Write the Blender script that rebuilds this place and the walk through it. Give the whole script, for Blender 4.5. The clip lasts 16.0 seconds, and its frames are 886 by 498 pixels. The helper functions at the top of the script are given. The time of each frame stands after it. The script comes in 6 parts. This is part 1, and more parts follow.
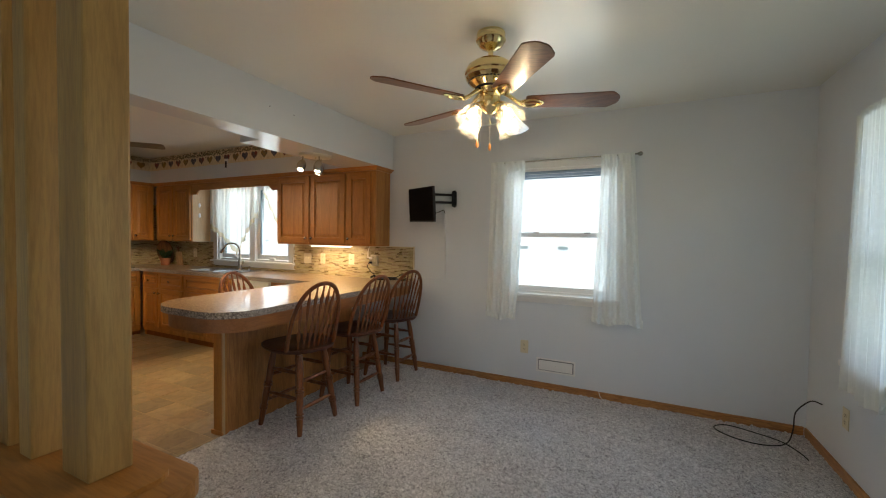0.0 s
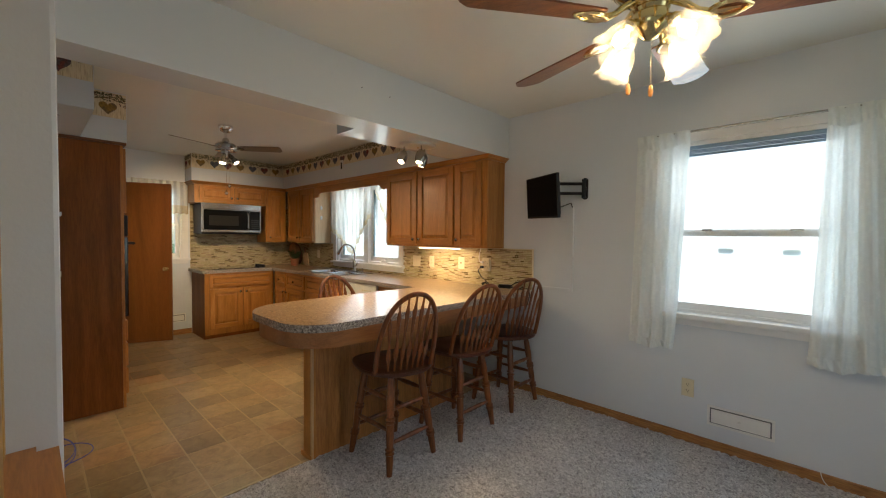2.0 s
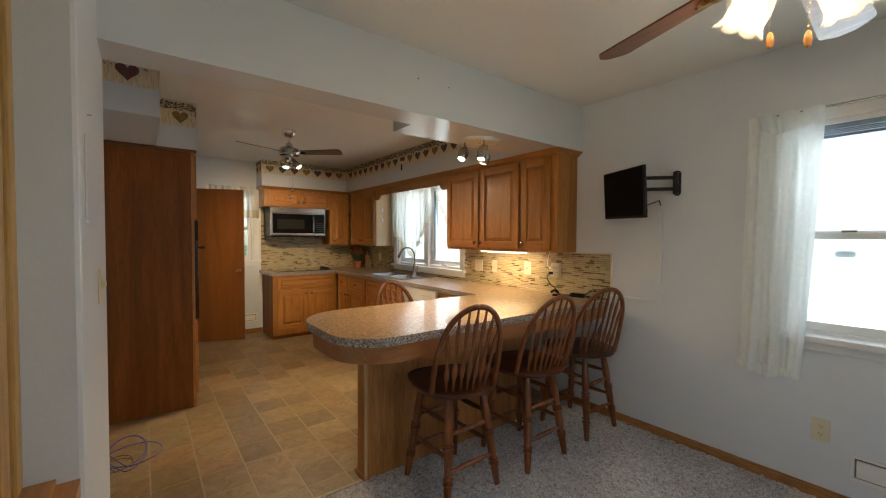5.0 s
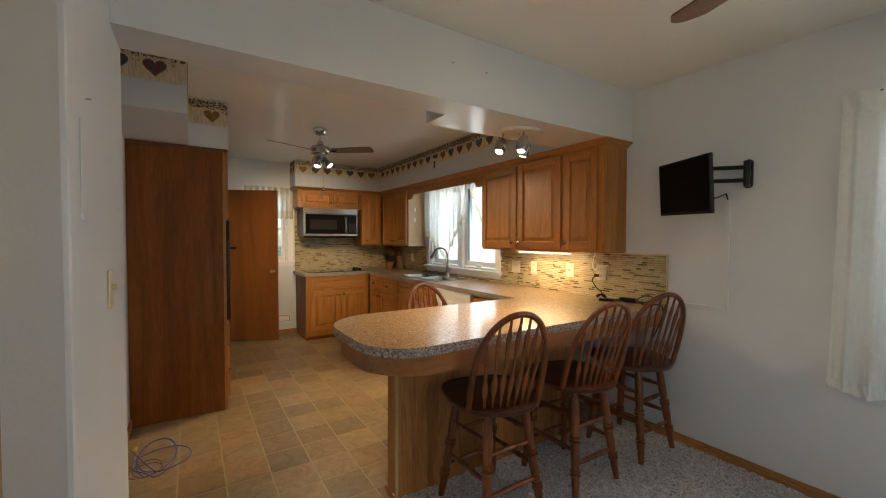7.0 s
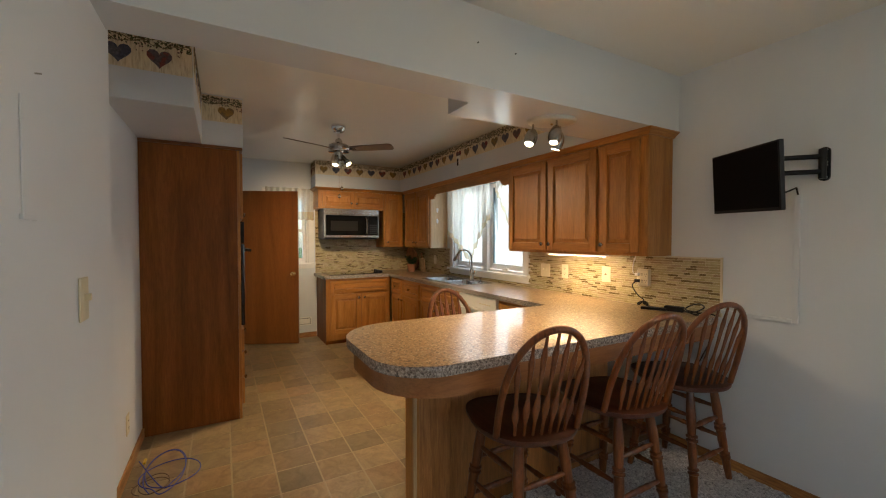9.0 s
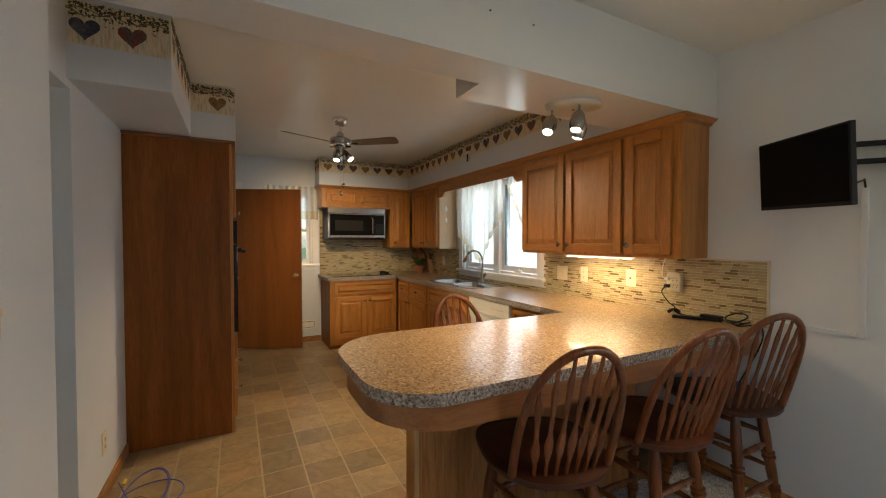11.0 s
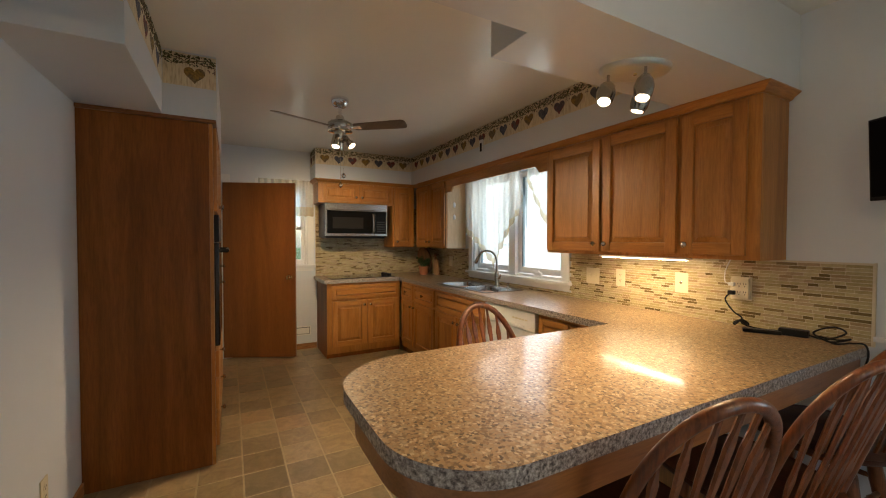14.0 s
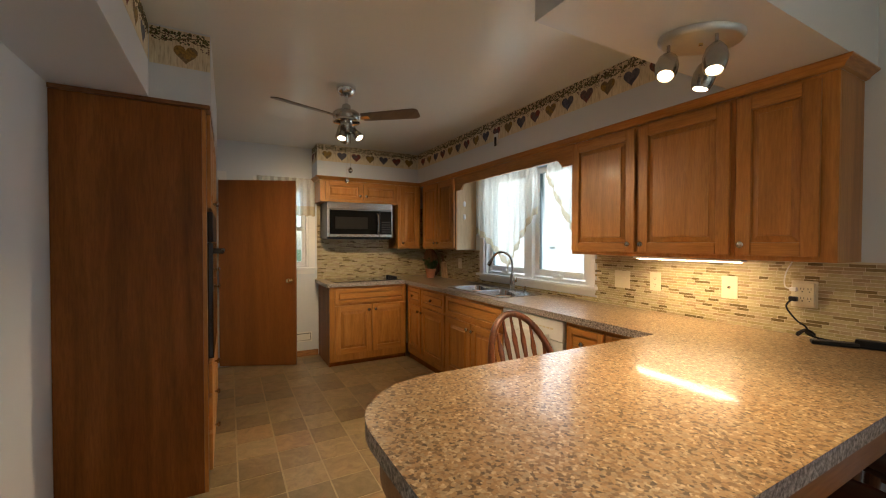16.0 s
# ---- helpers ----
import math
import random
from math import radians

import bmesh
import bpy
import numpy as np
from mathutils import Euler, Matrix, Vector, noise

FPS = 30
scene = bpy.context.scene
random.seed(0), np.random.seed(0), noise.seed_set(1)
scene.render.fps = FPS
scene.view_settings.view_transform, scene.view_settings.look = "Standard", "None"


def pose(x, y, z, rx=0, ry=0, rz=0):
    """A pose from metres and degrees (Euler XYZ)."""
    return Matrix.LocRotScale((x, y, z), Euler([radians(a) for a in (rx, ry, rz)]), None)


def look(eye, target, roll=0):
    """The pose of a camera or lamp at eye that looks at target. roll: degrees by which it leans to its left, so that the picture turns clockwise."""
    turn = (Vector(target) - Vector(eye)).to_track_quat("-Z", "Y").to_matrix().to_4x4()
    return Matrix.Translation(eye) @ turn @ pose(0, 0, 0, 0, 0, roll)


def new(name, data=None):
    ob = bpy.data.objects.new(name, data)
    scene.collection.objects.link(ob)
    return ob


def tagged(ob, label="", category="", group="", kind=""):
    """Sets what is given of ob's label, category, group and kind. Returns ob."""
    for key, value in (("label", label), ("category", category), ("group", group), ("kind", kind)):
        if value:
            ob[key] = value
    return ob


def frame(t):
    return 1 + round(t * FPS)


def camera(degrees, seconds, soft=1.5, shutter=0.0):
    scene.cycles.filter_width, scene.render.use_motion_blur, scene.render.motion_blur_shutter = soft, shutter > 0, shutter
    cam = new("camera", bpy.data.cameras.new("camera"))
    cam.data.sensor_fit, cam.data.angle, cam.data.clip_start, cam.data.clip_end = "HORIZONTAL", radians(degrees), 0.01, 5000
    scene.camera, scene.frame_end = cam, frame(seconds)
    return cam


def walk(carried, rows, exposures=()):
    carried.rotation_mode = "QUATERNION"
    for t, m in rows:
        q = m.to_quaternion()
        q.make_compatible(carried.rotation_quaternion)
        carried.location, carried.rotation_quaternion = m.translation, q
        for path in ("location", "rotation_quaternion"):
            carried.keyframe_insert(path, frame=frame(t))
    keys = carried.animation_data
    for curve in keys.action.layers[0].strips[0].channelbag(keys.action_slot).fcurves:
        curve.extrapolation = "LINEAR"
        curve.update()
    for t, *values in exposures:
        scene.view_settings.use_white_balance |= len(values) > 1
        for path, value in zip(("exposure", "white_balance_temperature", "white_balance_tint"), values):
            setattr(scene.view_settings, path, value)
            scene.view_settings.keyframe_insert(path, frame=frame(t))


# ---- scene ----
cam = camera(96.7, 16.0, soft=1.1)
PATH = [
    (0, (-0.281, 0.523, 1.365), (-1.152, 2.322, 1.307), 0.8),
    (0.2, (-0.355, 0.801, 1.361), (-1.398, 2.502, 1.303), 0.7),
    (0.3, (-0.402, 0.901, 1.358), (-1.534, 2.548, 1.297), 0.6),
    (0.5, (-0.461, 0.971, 1.368), (-1.684, 2.553, 1.307), 0.5),
    (1, (-0.498, 1.023, 1.361), (-1.791, 2.548, 1.305), 0.6),
    (1.5, (-0.529, 1.053, 1.36), (-1.865, 2.54, 1.301), 0.5),
    (2, (-0.563, 1.086, 1.357), (-1.94, 2.535, 1.299), 0.5),
    (2.5, (-0.595, 1.118, 1.357), (-2.012, 2.529, 1.301), 0.4),
    (3, (-0.62, 1.159, 1.368), (-2.077, 2.528, 1.31), 0.3),
    (3.5, (-0.648, 1.188, 1.378), (-2.139, 2.52, 1.319), 0.3),
    (4, (-0.677, 1.216, 1.377), (-2.202, 2.509, 1.321), 0.3),
    (4.5, (-0.71, 1.24, 1.377), (-2.268, 2.493, 1.322), 0.3),
    (7, (-0.916, 1.36, 1.368), (-2.599, 2.44, 1.316), 0.1),
    (7.5, (-0.957, 1.386, 1.367), (-2.656, 2.441, 1.318), 0.1),
    (8, (-1.005, 1.414, 1.371), (-2.717, 2.448, 1.322), 0.0),
    (8.5, (-1.05, 1.452, 1.374), (-2.781, 2.454, 1.326), -0.0),
    (9, (-1.103, 1.48, 1.371), (-2.847, 2.456, 1.325), -0.0),
    (11.5, (-1.375, 1.64, 1.373), (-3.146, 2.569, 1.327), 0.0),
    (12, (-1.442, 1.654, 1.371), (-3.21, 2.588, 1.325), 0.0),
    (12.5, (-1.513, 1.671, 1.367), (-3.282, 2.603, 1.32), 0.1),
    (13, (-1.589, 1.681, 1.361), (-3.358, 2.614, 1.317), 0.1),
    (13.5, (-1.672, 1.685, 1.361), (-3.434, 2.63, 1.315), 0.1),
    (14, (-1.751, 1.687, 1.36), (-3.51, 2.637, 1.314), 0.1),
    (14.5, (-1.825, 1.694, 1.356), (-3.582, 2.648, 1.312), 0.1),
    (15, (-1.894, 1.696, 1.353), (-3.649, 2.653, 1.312), 0.1),
    (15.5, (-1.96, 1.701, 1.352), (-3.716, 2.658, 1.313), 0.1),
    (16, (-2.03, 1.698, 1.347), (-3.784, 2.656, 1.312), 0.1),
]
walk(cam, [(t, look(eye, target, roll)) for t, eye, target, roll in PATH], [(0.0, 1.0), (10.0, 1.0), (16.0, 0.93)])


# ---- world, sun, exposure ----
world = bpy.data.worlds.new("sky")
scene.world = world
world.use_nodes = True
wn = world.node_tree.nodes
sky = wn.new("ShaderNodeTexSky")
sky.sky_type, sky.sun_disc = "NISHITA", False
sky.sun_elevation, sky.sun_rotation = radians(68), radians(170)
wn["Background"].inputs[1].default_value = 0.15
world.node_tree.links.new(sky.outputs[0], wn["Background"].inputs[0])
sun = new("sun", bpy.data.lights.new("sun", "SUN"))
sun.data.energy, sun.data.angle, sun.data.color = 5.0, radians(0.5), (1, 0.95, 0.88)
sun.matrix_world = look((3.6, -20.1, 50.5), (0, 0, 0))


def lamp(name, kind, place, target, power, colour, **more):
    ob = new(name, bpy.data.lights.new(name, kind))
    ob.data.energy, ob.data.color = power, colour
    ob.matrix_world = look(place, target)
    for key, value in more.items():
        if key == "size": ob.data.size = value
        if key == "size_y": ob.data.shape, ob.data.size_y = "RECTANGLE", value
        if key == "soft": ob.data.shadow_soft_size = value
        if key == "spread": ob.data.spread = radians(value)
        if key == "cone": ob.data.spot_size, ob.data.spot_blend = radians(value), 1.0
    return ob


XW_GLASS = -7.0
DAY, WARM, BULB = (0.80, 0.91, 1.0), (1.0, 0.73, 0.43), (1.0, 0.74, 0.45)
lamp("window_daylight", "AREA", (-0.87, 4.235, 1.45), (-0.6, 0, 0.6), 5.0, DAY, size=0.88, size_y=1.08)
lamp("window_daylight", "AREA", (0.965, 2.85, 1.45), (-2.6, 2.7, 0.4), 2.1, DAY, size=1.0, size_y=1.2, spread=115)
lamp("window_daylight", "AREA", (-4.81, 4.235, 1.52), (-4.81, 0, 0.4), 6.0, DAY, size=1.2, size_y=0.95)
lamp("window_daylight", "AREA", (-0.45, -1.73, 1.45), (-0.75, 4, 0.5), 1.6, DAY, size=1.4, size_y=1.15)
lamp("window_daylight", "AREA", (-5.6, -1.73, 1.45), (-5.9, 4, 0.9), 11.0, DAY, size=1.0, size_y=1.15)
lamp("window_daylight", "AREA", (XW_GLASS, 2.275, 1.52), (0, 2.275, 1.2), 1.2, DAY, size=0.48, size_y=0.9)
lamp("under_cabinet_glow", "AREA", (-3.30, 3.905, 1.243), (-3.30, 3.95, 0), 2.4, WARM, size=0.54, size_y=0.012)

# ---- materials ----


def mat(name, colour=(0.8, 0.8, 0.8), rough=0.5, metal=0.0, **more):
    m = bpy.data.materials.new(name)
    m.use_nodes = True
    p = m.node_tree.nodes["Principled BSDF"]
    p.inputs["Base Color"].default_value = (*colour, 1)
    p.inputs["Roughness"].default_value, p.inputs["Metallic"].default_value = rough, metal
    for key, value in more.items():
        if key == "coat": p.inputs["Coat Weight"].default_value, p.inputs["Coat Roughness"].default_value = value, 0.12
        if key == "glow": p.inputs["Emission Color"].default_value, p.inputs["Emission Strength"].default_value = (*value[:3], 1), value[3]
        if key == "trans": p.inputs["Transmission Weight"].default_value = value
        if key == "spec": p.inputs["Specular IOR Level"].default_value = value
    return m


def node(m, kind, **inputs):
    n = m.node_tree.nodes.new(kind)
    for key, value in inputs.items():
        n.inputs[key.replace("_", " ")].default_value = value
    return n


def link(m, a, b):
    m.node_tree.links.new(a, b)


def coords(m, scale=(1, 1, 1)):
    c, s = m.node_tree.nodes.new("ShaderNodeTexCoord"), m.node_tree.nodes.new("ShaderNodeMapping")
    s.inputs["Scale"].default_value = scale
    link(m, c.outputs["Object"], s.inputs["Vector"])
    return s.outputs["Vector"]


def ramp(m, source, stops):
    r = m.node_tree.nodes.new("ShaderNodeValToRGB")
    e = r.color_ramp.elements
    while len(e) < len(stops):
        e.new(0.5)
    for slot, (at, colour) in zip(e, stops):
        slot.position, slot.color = at, (*colour, 1)
    link(m, source, r.inputs["Fac"])
    return r.outputs["Color"]


def mixed(m, mode, fac, a, b):
    n = m.node_tree.nodes.new("ShaderNodeMix")
    n.data_type, n.blend_type = "RGBA", mode
    if isinstance(fac, (int, float)):
        n.inputs[0].default_value = fac
    else:
        link(m, fac, n.inputs[0])
    for slot, value in ((6, a), (7, b)):
        if isinstance(value, tuple):
            n.inputs[slot].default_value = (*value, 1)
        else:
            link(m, value, n.inputs[slot])
    return n.outputs[2]


def bump(m, height, strength=0.2, distance=0.01):
    b = node(m, "ShaderNodeBump", Strength=strength, Distance=distance)
    link(m, height, b.inputs["Height"])
    link(m, b.outputs["Normal"], m.node_tree.nodes["Principled BSDF"].inputs["Normal"])


def base(m, colour):
    link(m, colour, m.node_tree.nodes["Principled BSDF"].inputs["Base Color"])


def noise_of(m, vector, scale, detail=3.0, rough=0.55, distort=0.0):
    n = node(m, "ShaderNodeTexNoise", Scale=scale, Detail=detail, Roughness=rough, Distortion=distort)
    link(m, vector, n.inputs["Vector"])
    return n.outputs["Fac"]


def wood(name, dark, mid, light, axis="z", rough=0.40, coat=0.18, vary=0.35, figure=1.0, grainy=1.0, spec=0.5):
    m = mat(name, mid, rough, coat=coat, spec=spec)
    along = {"x": (0.09, 1, 1), "y": (1, 0.09, 1), "z": (1, 1, 0.09)}[axis]
    info = m.node_tree.nodes.new("ShaderNodeObjectInfo")
    shift = node(m, "ShaderNodeVectorMath")
    shift.operation = "ADD"
    c = m.node_tree.nodes.new("ShaderNodeTexCoord")
    link(m, c.outputs["Object"], shift.inputs[0])
    spread = node(m, "ShaderNodeMath")
    spread.operation = "MULTIPLY"
    spread.inputs[1].default_value = 7.0
    link(m, info.outputs["Random"], spread.inputs[0])
    link(m, spread.outputs[0], shift.inputs[1])
    s = node(m, "ShaderNodeMapping", Scale=along)
    link(m, shift.outputs[0], s.inputs["Vector"])
    v = s.outputs["Vector"]
    broad = noise_of(m, v, 9.0 * figure, 2.5, 0.5, 1.8)
    rings = noise_of(m, v, 34.0 * figure, 3.0, 0.6, 2.6)
    grain = noise_of(m, v, 130.0, 4.0, 0.65, 0.3)
    col = ramp(m, broad, [(0.25, dark), (0.5, mid), (0.75, light)])
    col = mixed(m, "MULTIPLY", 0.45 * grainy, col, ramp(m, rings, [(0.38, (0.52, 0.46, 0.40)), (0.52, (1, 1, 1))]))
    lines = ramp(m, grain, [(0.38, (0.45, 0.40, 0.35)), (0.58, (1, 1, 1))])
    col = mixed(m, "MULTIPLY", 0.6 * grainy, col, lines)
    tone = ramp(m, info.outputs["Random"], [(0.0, (1 - vary, 1 - vary, 1 - vary)), (1.0, (1, 1, 1))])
    base(m, mixed(m, "MULTIPLY", 0.6, col, tone))
    bump(m, grain, 0.12, 0.004)
    return m


def plain(name, colour, rough, scale=6.0, vary=0.06, relief=0.08, grain=220.0, metal=0.0, coat=0.0):
    """A painted or moulded surface with faint stains and a fine tooth."""
    m = mat(name, colour, rough, metal, coat=coat)
    v = coords(m)
    low = tuple(c * (1 - vary) for c in colour)
    stain = noise_of(m, v, scale, 4.0, 0.6)
    base(m, ramp(m, stain, [(0.3, low), (0.7, colour)]))
    bump(m, noise_of(m, v, grain, 2.0), relief, 0.002)
    return m


WALL = plain("wall_paint", (0.675, 0.712, 0.75), 0.40, 1.3, 0.05, 0.25, 90.0)
BEAMP = plain("semi_gloss_paint", (0.69, 0.72, 0.735), 0.20, 1.3, 0.04, 0.06, 90.0)
CEIL = plain("ceiling_paint", (0.81, 0.815, 0.76), 0.26, 0.9, 0.04, 0.15, 60.0)
TRIMW = plain("white_trim", (0.80, 0.80, 0.79), 0.4, 8.0, 0.04, 0.05)
OAK = wood("oak_upright", (0.39, 0.160, 0.029), (0.525, 0.226, 0.046), (0.57, 0.272, 0.075), "z", 0.40, 0.05, 0.25, 0.8, 0.48)
OAKH = wood("oak_level", (0.39, 0.160, 0.029), (0.525, 0.226, 0.046), (0.56, 0.272, 0.083), "x", 0.38, 0.06, 0.25, 0.8, 0.5)
OAKY = wood("oak_deep", (0.39, 0.160, 0.029), (0.525, 0.226, 0.046), (0.56, 0.272, 0.083), "y", 0.36, 0.2, 0.25, 1.0, 0.75)
BASEB = wood("oak_baseboard", (0.38, 0.165, 0.045), (0.48, 0.225, 0.068), (0.55, 0.28, 0.09), "x", 0.4)
BASEY = wood("oak_baseboard_side", (0.38, 0.165, 0.045), (0.48, 0.225, 0.068), (0.55, 0.28, 0.09), "y", 0.4)
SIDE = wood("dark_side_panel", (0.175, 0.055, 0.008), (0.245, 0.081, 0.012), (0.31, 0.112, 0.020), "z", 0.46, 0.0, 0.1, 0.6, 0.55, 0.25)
PONY = wood("bar_panel", (0.34, 0.145, 0.038), (0.475, 0.208, 0.058), (0.565, 0.272, 0.085), "z", 0.42, 0.08, 0.1, 0.9, 0.7)
DOORW = wood("door_veneer", (0.165, 0.056, 0.012), (0.215, 0.077, 0.017), (0.26, 0.098, 0.024), "z", 0.36, 0.12, 0.1, 0.35, 0.4)
STOOL = wood("stool_wood", (0.125, 0.034, 0.007), (0.210, 0.061, 0.013), (0.29, 0.096, 0.023), "z", 0.30, 0.3, 0.2, 1.4)
SEATW = wood("stool_seat_wood", (0.050, 0.013, 0.006), (0.080, 0.022, 0.009), (0.115, 0.035, 0.013), "x", 0.36, 0.2, 0.2, 1.2)
PINE = wood("pale_post_wood", (0.37, 0.190, 0.050), (0.56, 0.325, 0.095), (0.64, 0.40, 0.135), "z", 0.45, 0.05, 0.1, 0.45, 0.5)
FANW = wood("fan_blade_wood", (0.11, 0.040, 0.016), (0.18, 0.070, 0.028), (0.26, 0.11, 0.045), "x", 0.3, 0.4, 0.1, 1.6)
# oak, with the window light on the cabinet end mixed into its colour
OAKLIT = wood("window_lit_oak", (0.50, 0.33, 0.17), (0.57, 0.39, 0.21), (0.63, 0.45, 0.26), "z", 0.45, 0.1, 0.1, 0.7, 0.3)
BRASS = mat("polished_brass", (0.82, 0.66, 0.33), 0.11, 1.0)
CHROME = mat("chrome", (0.80, 0.80, 0.80), 0.1, 1.0)
NICKEL = plain("brushed_nickel", (0.48, 0.46, 0.42), 0.26, 40, 0.1, 0.1, 400, 1.0)
SATIN = plain("satin_nickel", (0.66, 0.66, 0.60), 0.45, 40, 0.06, 0.1, 400, 0.85)
STEEL = plain("stainless_steel", (0.42, 0.41, 0.395), 0.24, 30, 0.08, 0.06, 500, 1.0)
BLACK = plain("black_plastic", (0.014, 0.014, 0.015), 0.4, 30, 0.2, 0.05)
BLACK.node_tree.nodes["Principled BSDF"].inputs["Specular IOR Level"].default_value = 0.2
GLOSSB = mat("black_glass", (0.008, 0.008, 0.009), 0.07, 0, coat=0.5)
IVORY = plain("ivory_plastic", (0.68, 0.61, 0.43), 0.35, 30, 0.04, 0.03)
WHITEP = plain("white_plastic", (0.78, 0.78, 0.76), 0.35, 30, 0.04, 0.03)
DARKIN = mat("dark_slot", (0.02, 0.018, 0.015), 0.7)
BLUEC = plain("blue_cable", (0.02, 0.05, 0.42), 0.4, 50, 0.1, 0.02)
YELLOWP = mat("yellow_tag", (0.7, 0.5, 0.05), 0.5)
TERRA = plain("terracotta", (0.42, 0.17, 0.085), 0.8, 40, 0.15, 0.2)
LEAF = plain("herb_leaf", (0.035, 0.085, 0.022), 0.55, 60, 0.3, 0.1)
BOARDW = wood("acacia_board", (0.09, 0.03, 0.012), (0.20, 0.075, 0.026), (0.34, 0.155, 0.06), "z", 0.45, 0.1, 0.1, 2.0)
BOARDL = wood("pale_cutting_board", (0.46, 0.30, 0.15), (0.55, 0.37, 0.2), (0.62, 0.44, 0.26), "z", 0.5, 0.05, 0.1)
CRYSTAL = mat("crystal", (1, 1, 1), 0.02, 0, trans=1.0)
PAPER = mat("border_paper", (0.74, 0.65, 0.46), 0.7)
streak = noise_of(PAPER, coords(PAPER, (1, 1, 0.12)), 120, 3, 0.6)
base(PAPER, ramp(PAPER, streak, [(0.34, (0.54, 0.44, 0.285)), (0.48, (0.72, 0.62, 0.43)), (0.7, (0.82, 0.74, 0.56))]))


def quilted(name, one, two):
    """A printed patchwork heart: two worn colours in patches."""
    m = mat(name, one, 0.7)
    v = coords(m)
    patch = ramp(m, noise_of(m, v, 16, 2, 0.5), [(0.47, one), (0.53, two)])
    base(m, mixed(m, "MULTIPLY", 0.75, patch, ramp(m, noise_of(m, v, 95, 3, 0.7), [(0.36, (0.35, 0.33, 0.3)), (0.62, (1.1, 1.1, 1.1))])))
    return m


HEARTS = [quilted("mustard_heart", (0.36, 0.22, 0.05), (0.24, 0.17, 0.08)),
          quilted("slate_heart", (0.085, 0.090, 0.125), (0.145, 0.14, 0.165)),
          quilted("red_heart", (0.25, 0.058, 0.042), (0.145, 0.10, 0.10))]
VINE = plain("vine_print", (0.22, 0.15, 0.06), 0.7, 60, 0.4, 0.05)
SPRIG = plain("leaf_print", (0.125, 0.125, 0.040), 0.7, 60, 0.5, 0.05)
BERRY = plain("berry_print", (0.11, 0.030, 0.020), 0.7, 60, 0.3, 0.05)
GLOWB = mat("lit_bulb", (1, 0.9, 0.75), 0.4, glow=(1.0, 0.80, 0.52, 5.0))
GLOWS = mat("lit_spot_face", (1, 0.9, 0.75), 0.4, glow=(1.0, 0.82, 0.58, 6.0))
STRIP = mat("lit_strip", (1, 0.95, 0.85), 0.4, glow=(1.0, 0.78, 0.50, 6.0))


def glass_mat(name, tint, rough=0.0):
    m = bpy.data.materials.new(name)
    m.use_nodes = True
    n = m.node_tree.nodes
    n.remove(n["Principled BSDF"])
    clear, gloss, mix = node(m, "ShaderNodeBsdfTransparent"), node(m, "ShaderNodeBsdfGlossy"), node(m, "ShaderNodeMixShader")
    clear.inputs[0].default_value = (*tint, 1)
    gloss.inputs["Roughness"].default_value = 0.02
    mix.inputs[0].default_value = 0.06
    link(m, clear.outputs[0], mix.inputs[1])
    link(m, gloss.outputs[0], mix.inputs[2])
    link(m, mix.outputs[0], n["Material Output"].inputs[0])
    return m


def cloth(name, colour, open_share, figure, body=0.5):
    """Sheer cloth: part open weave, part translucent thread, with a woven figure."""
    m = bpy.data.materials.new(name)
    m.use_nodes = True
    n = m.node_tree.nodes
    n.remove(n["Principled BSDF"])
    clear, thin, thick = node(m, "ShaderNodeBsdfTransparent"), node(m, "ShaderNodeBsdfTranslucent"), node(m, "ShaderNodeBsdfDiffuse")
    thin.inputs[0].default_value = thick.inputs[0].default_value = (*colour, 1)
    a, b = node(m, "ShaderNodeMixShader"), node(m, "ShaderNodeMixShader")
    a.inputs[0].default_value = body
    link(m, thin.outputs[0], a.inputs[1])
    link(m, thick.outputs[0], a.inputs[2])
    spots = noise_of(m, coords(m), figure, 3.0, 0.6)
    share = ramp(m, spots, [(0.50, (open_share,) * 3), (0.62, (open_share * 0.80,) * 3)])
    link(m, share, b.inputs[0])
    link(m, a.outputs[0], b.inputs[1])
    link(m, clear.outputs[0], b.inputs[2])
    link(m, b.outputs[0], n["Material Output"].inputs[0])
    return m


GLASS = glass_mat("window_glass", (0.95, 0.97, 0.97))
SHEER = cloth("sheer_cloth", (0.90, 0.94, 0.93), 0.17, 38.0, 0.68)
LACE = cloth("lace_cloth", (0.90, 0.88, 0.80), 0.52, 90.0)
LACEB = cloth("lace_edge", (0.62, 0.52, 0.34), 0.30, 80.0)
SHADEG = cloth("frosted_shade", (0.30, 0.285, 0.255), 0.58, 60.0)


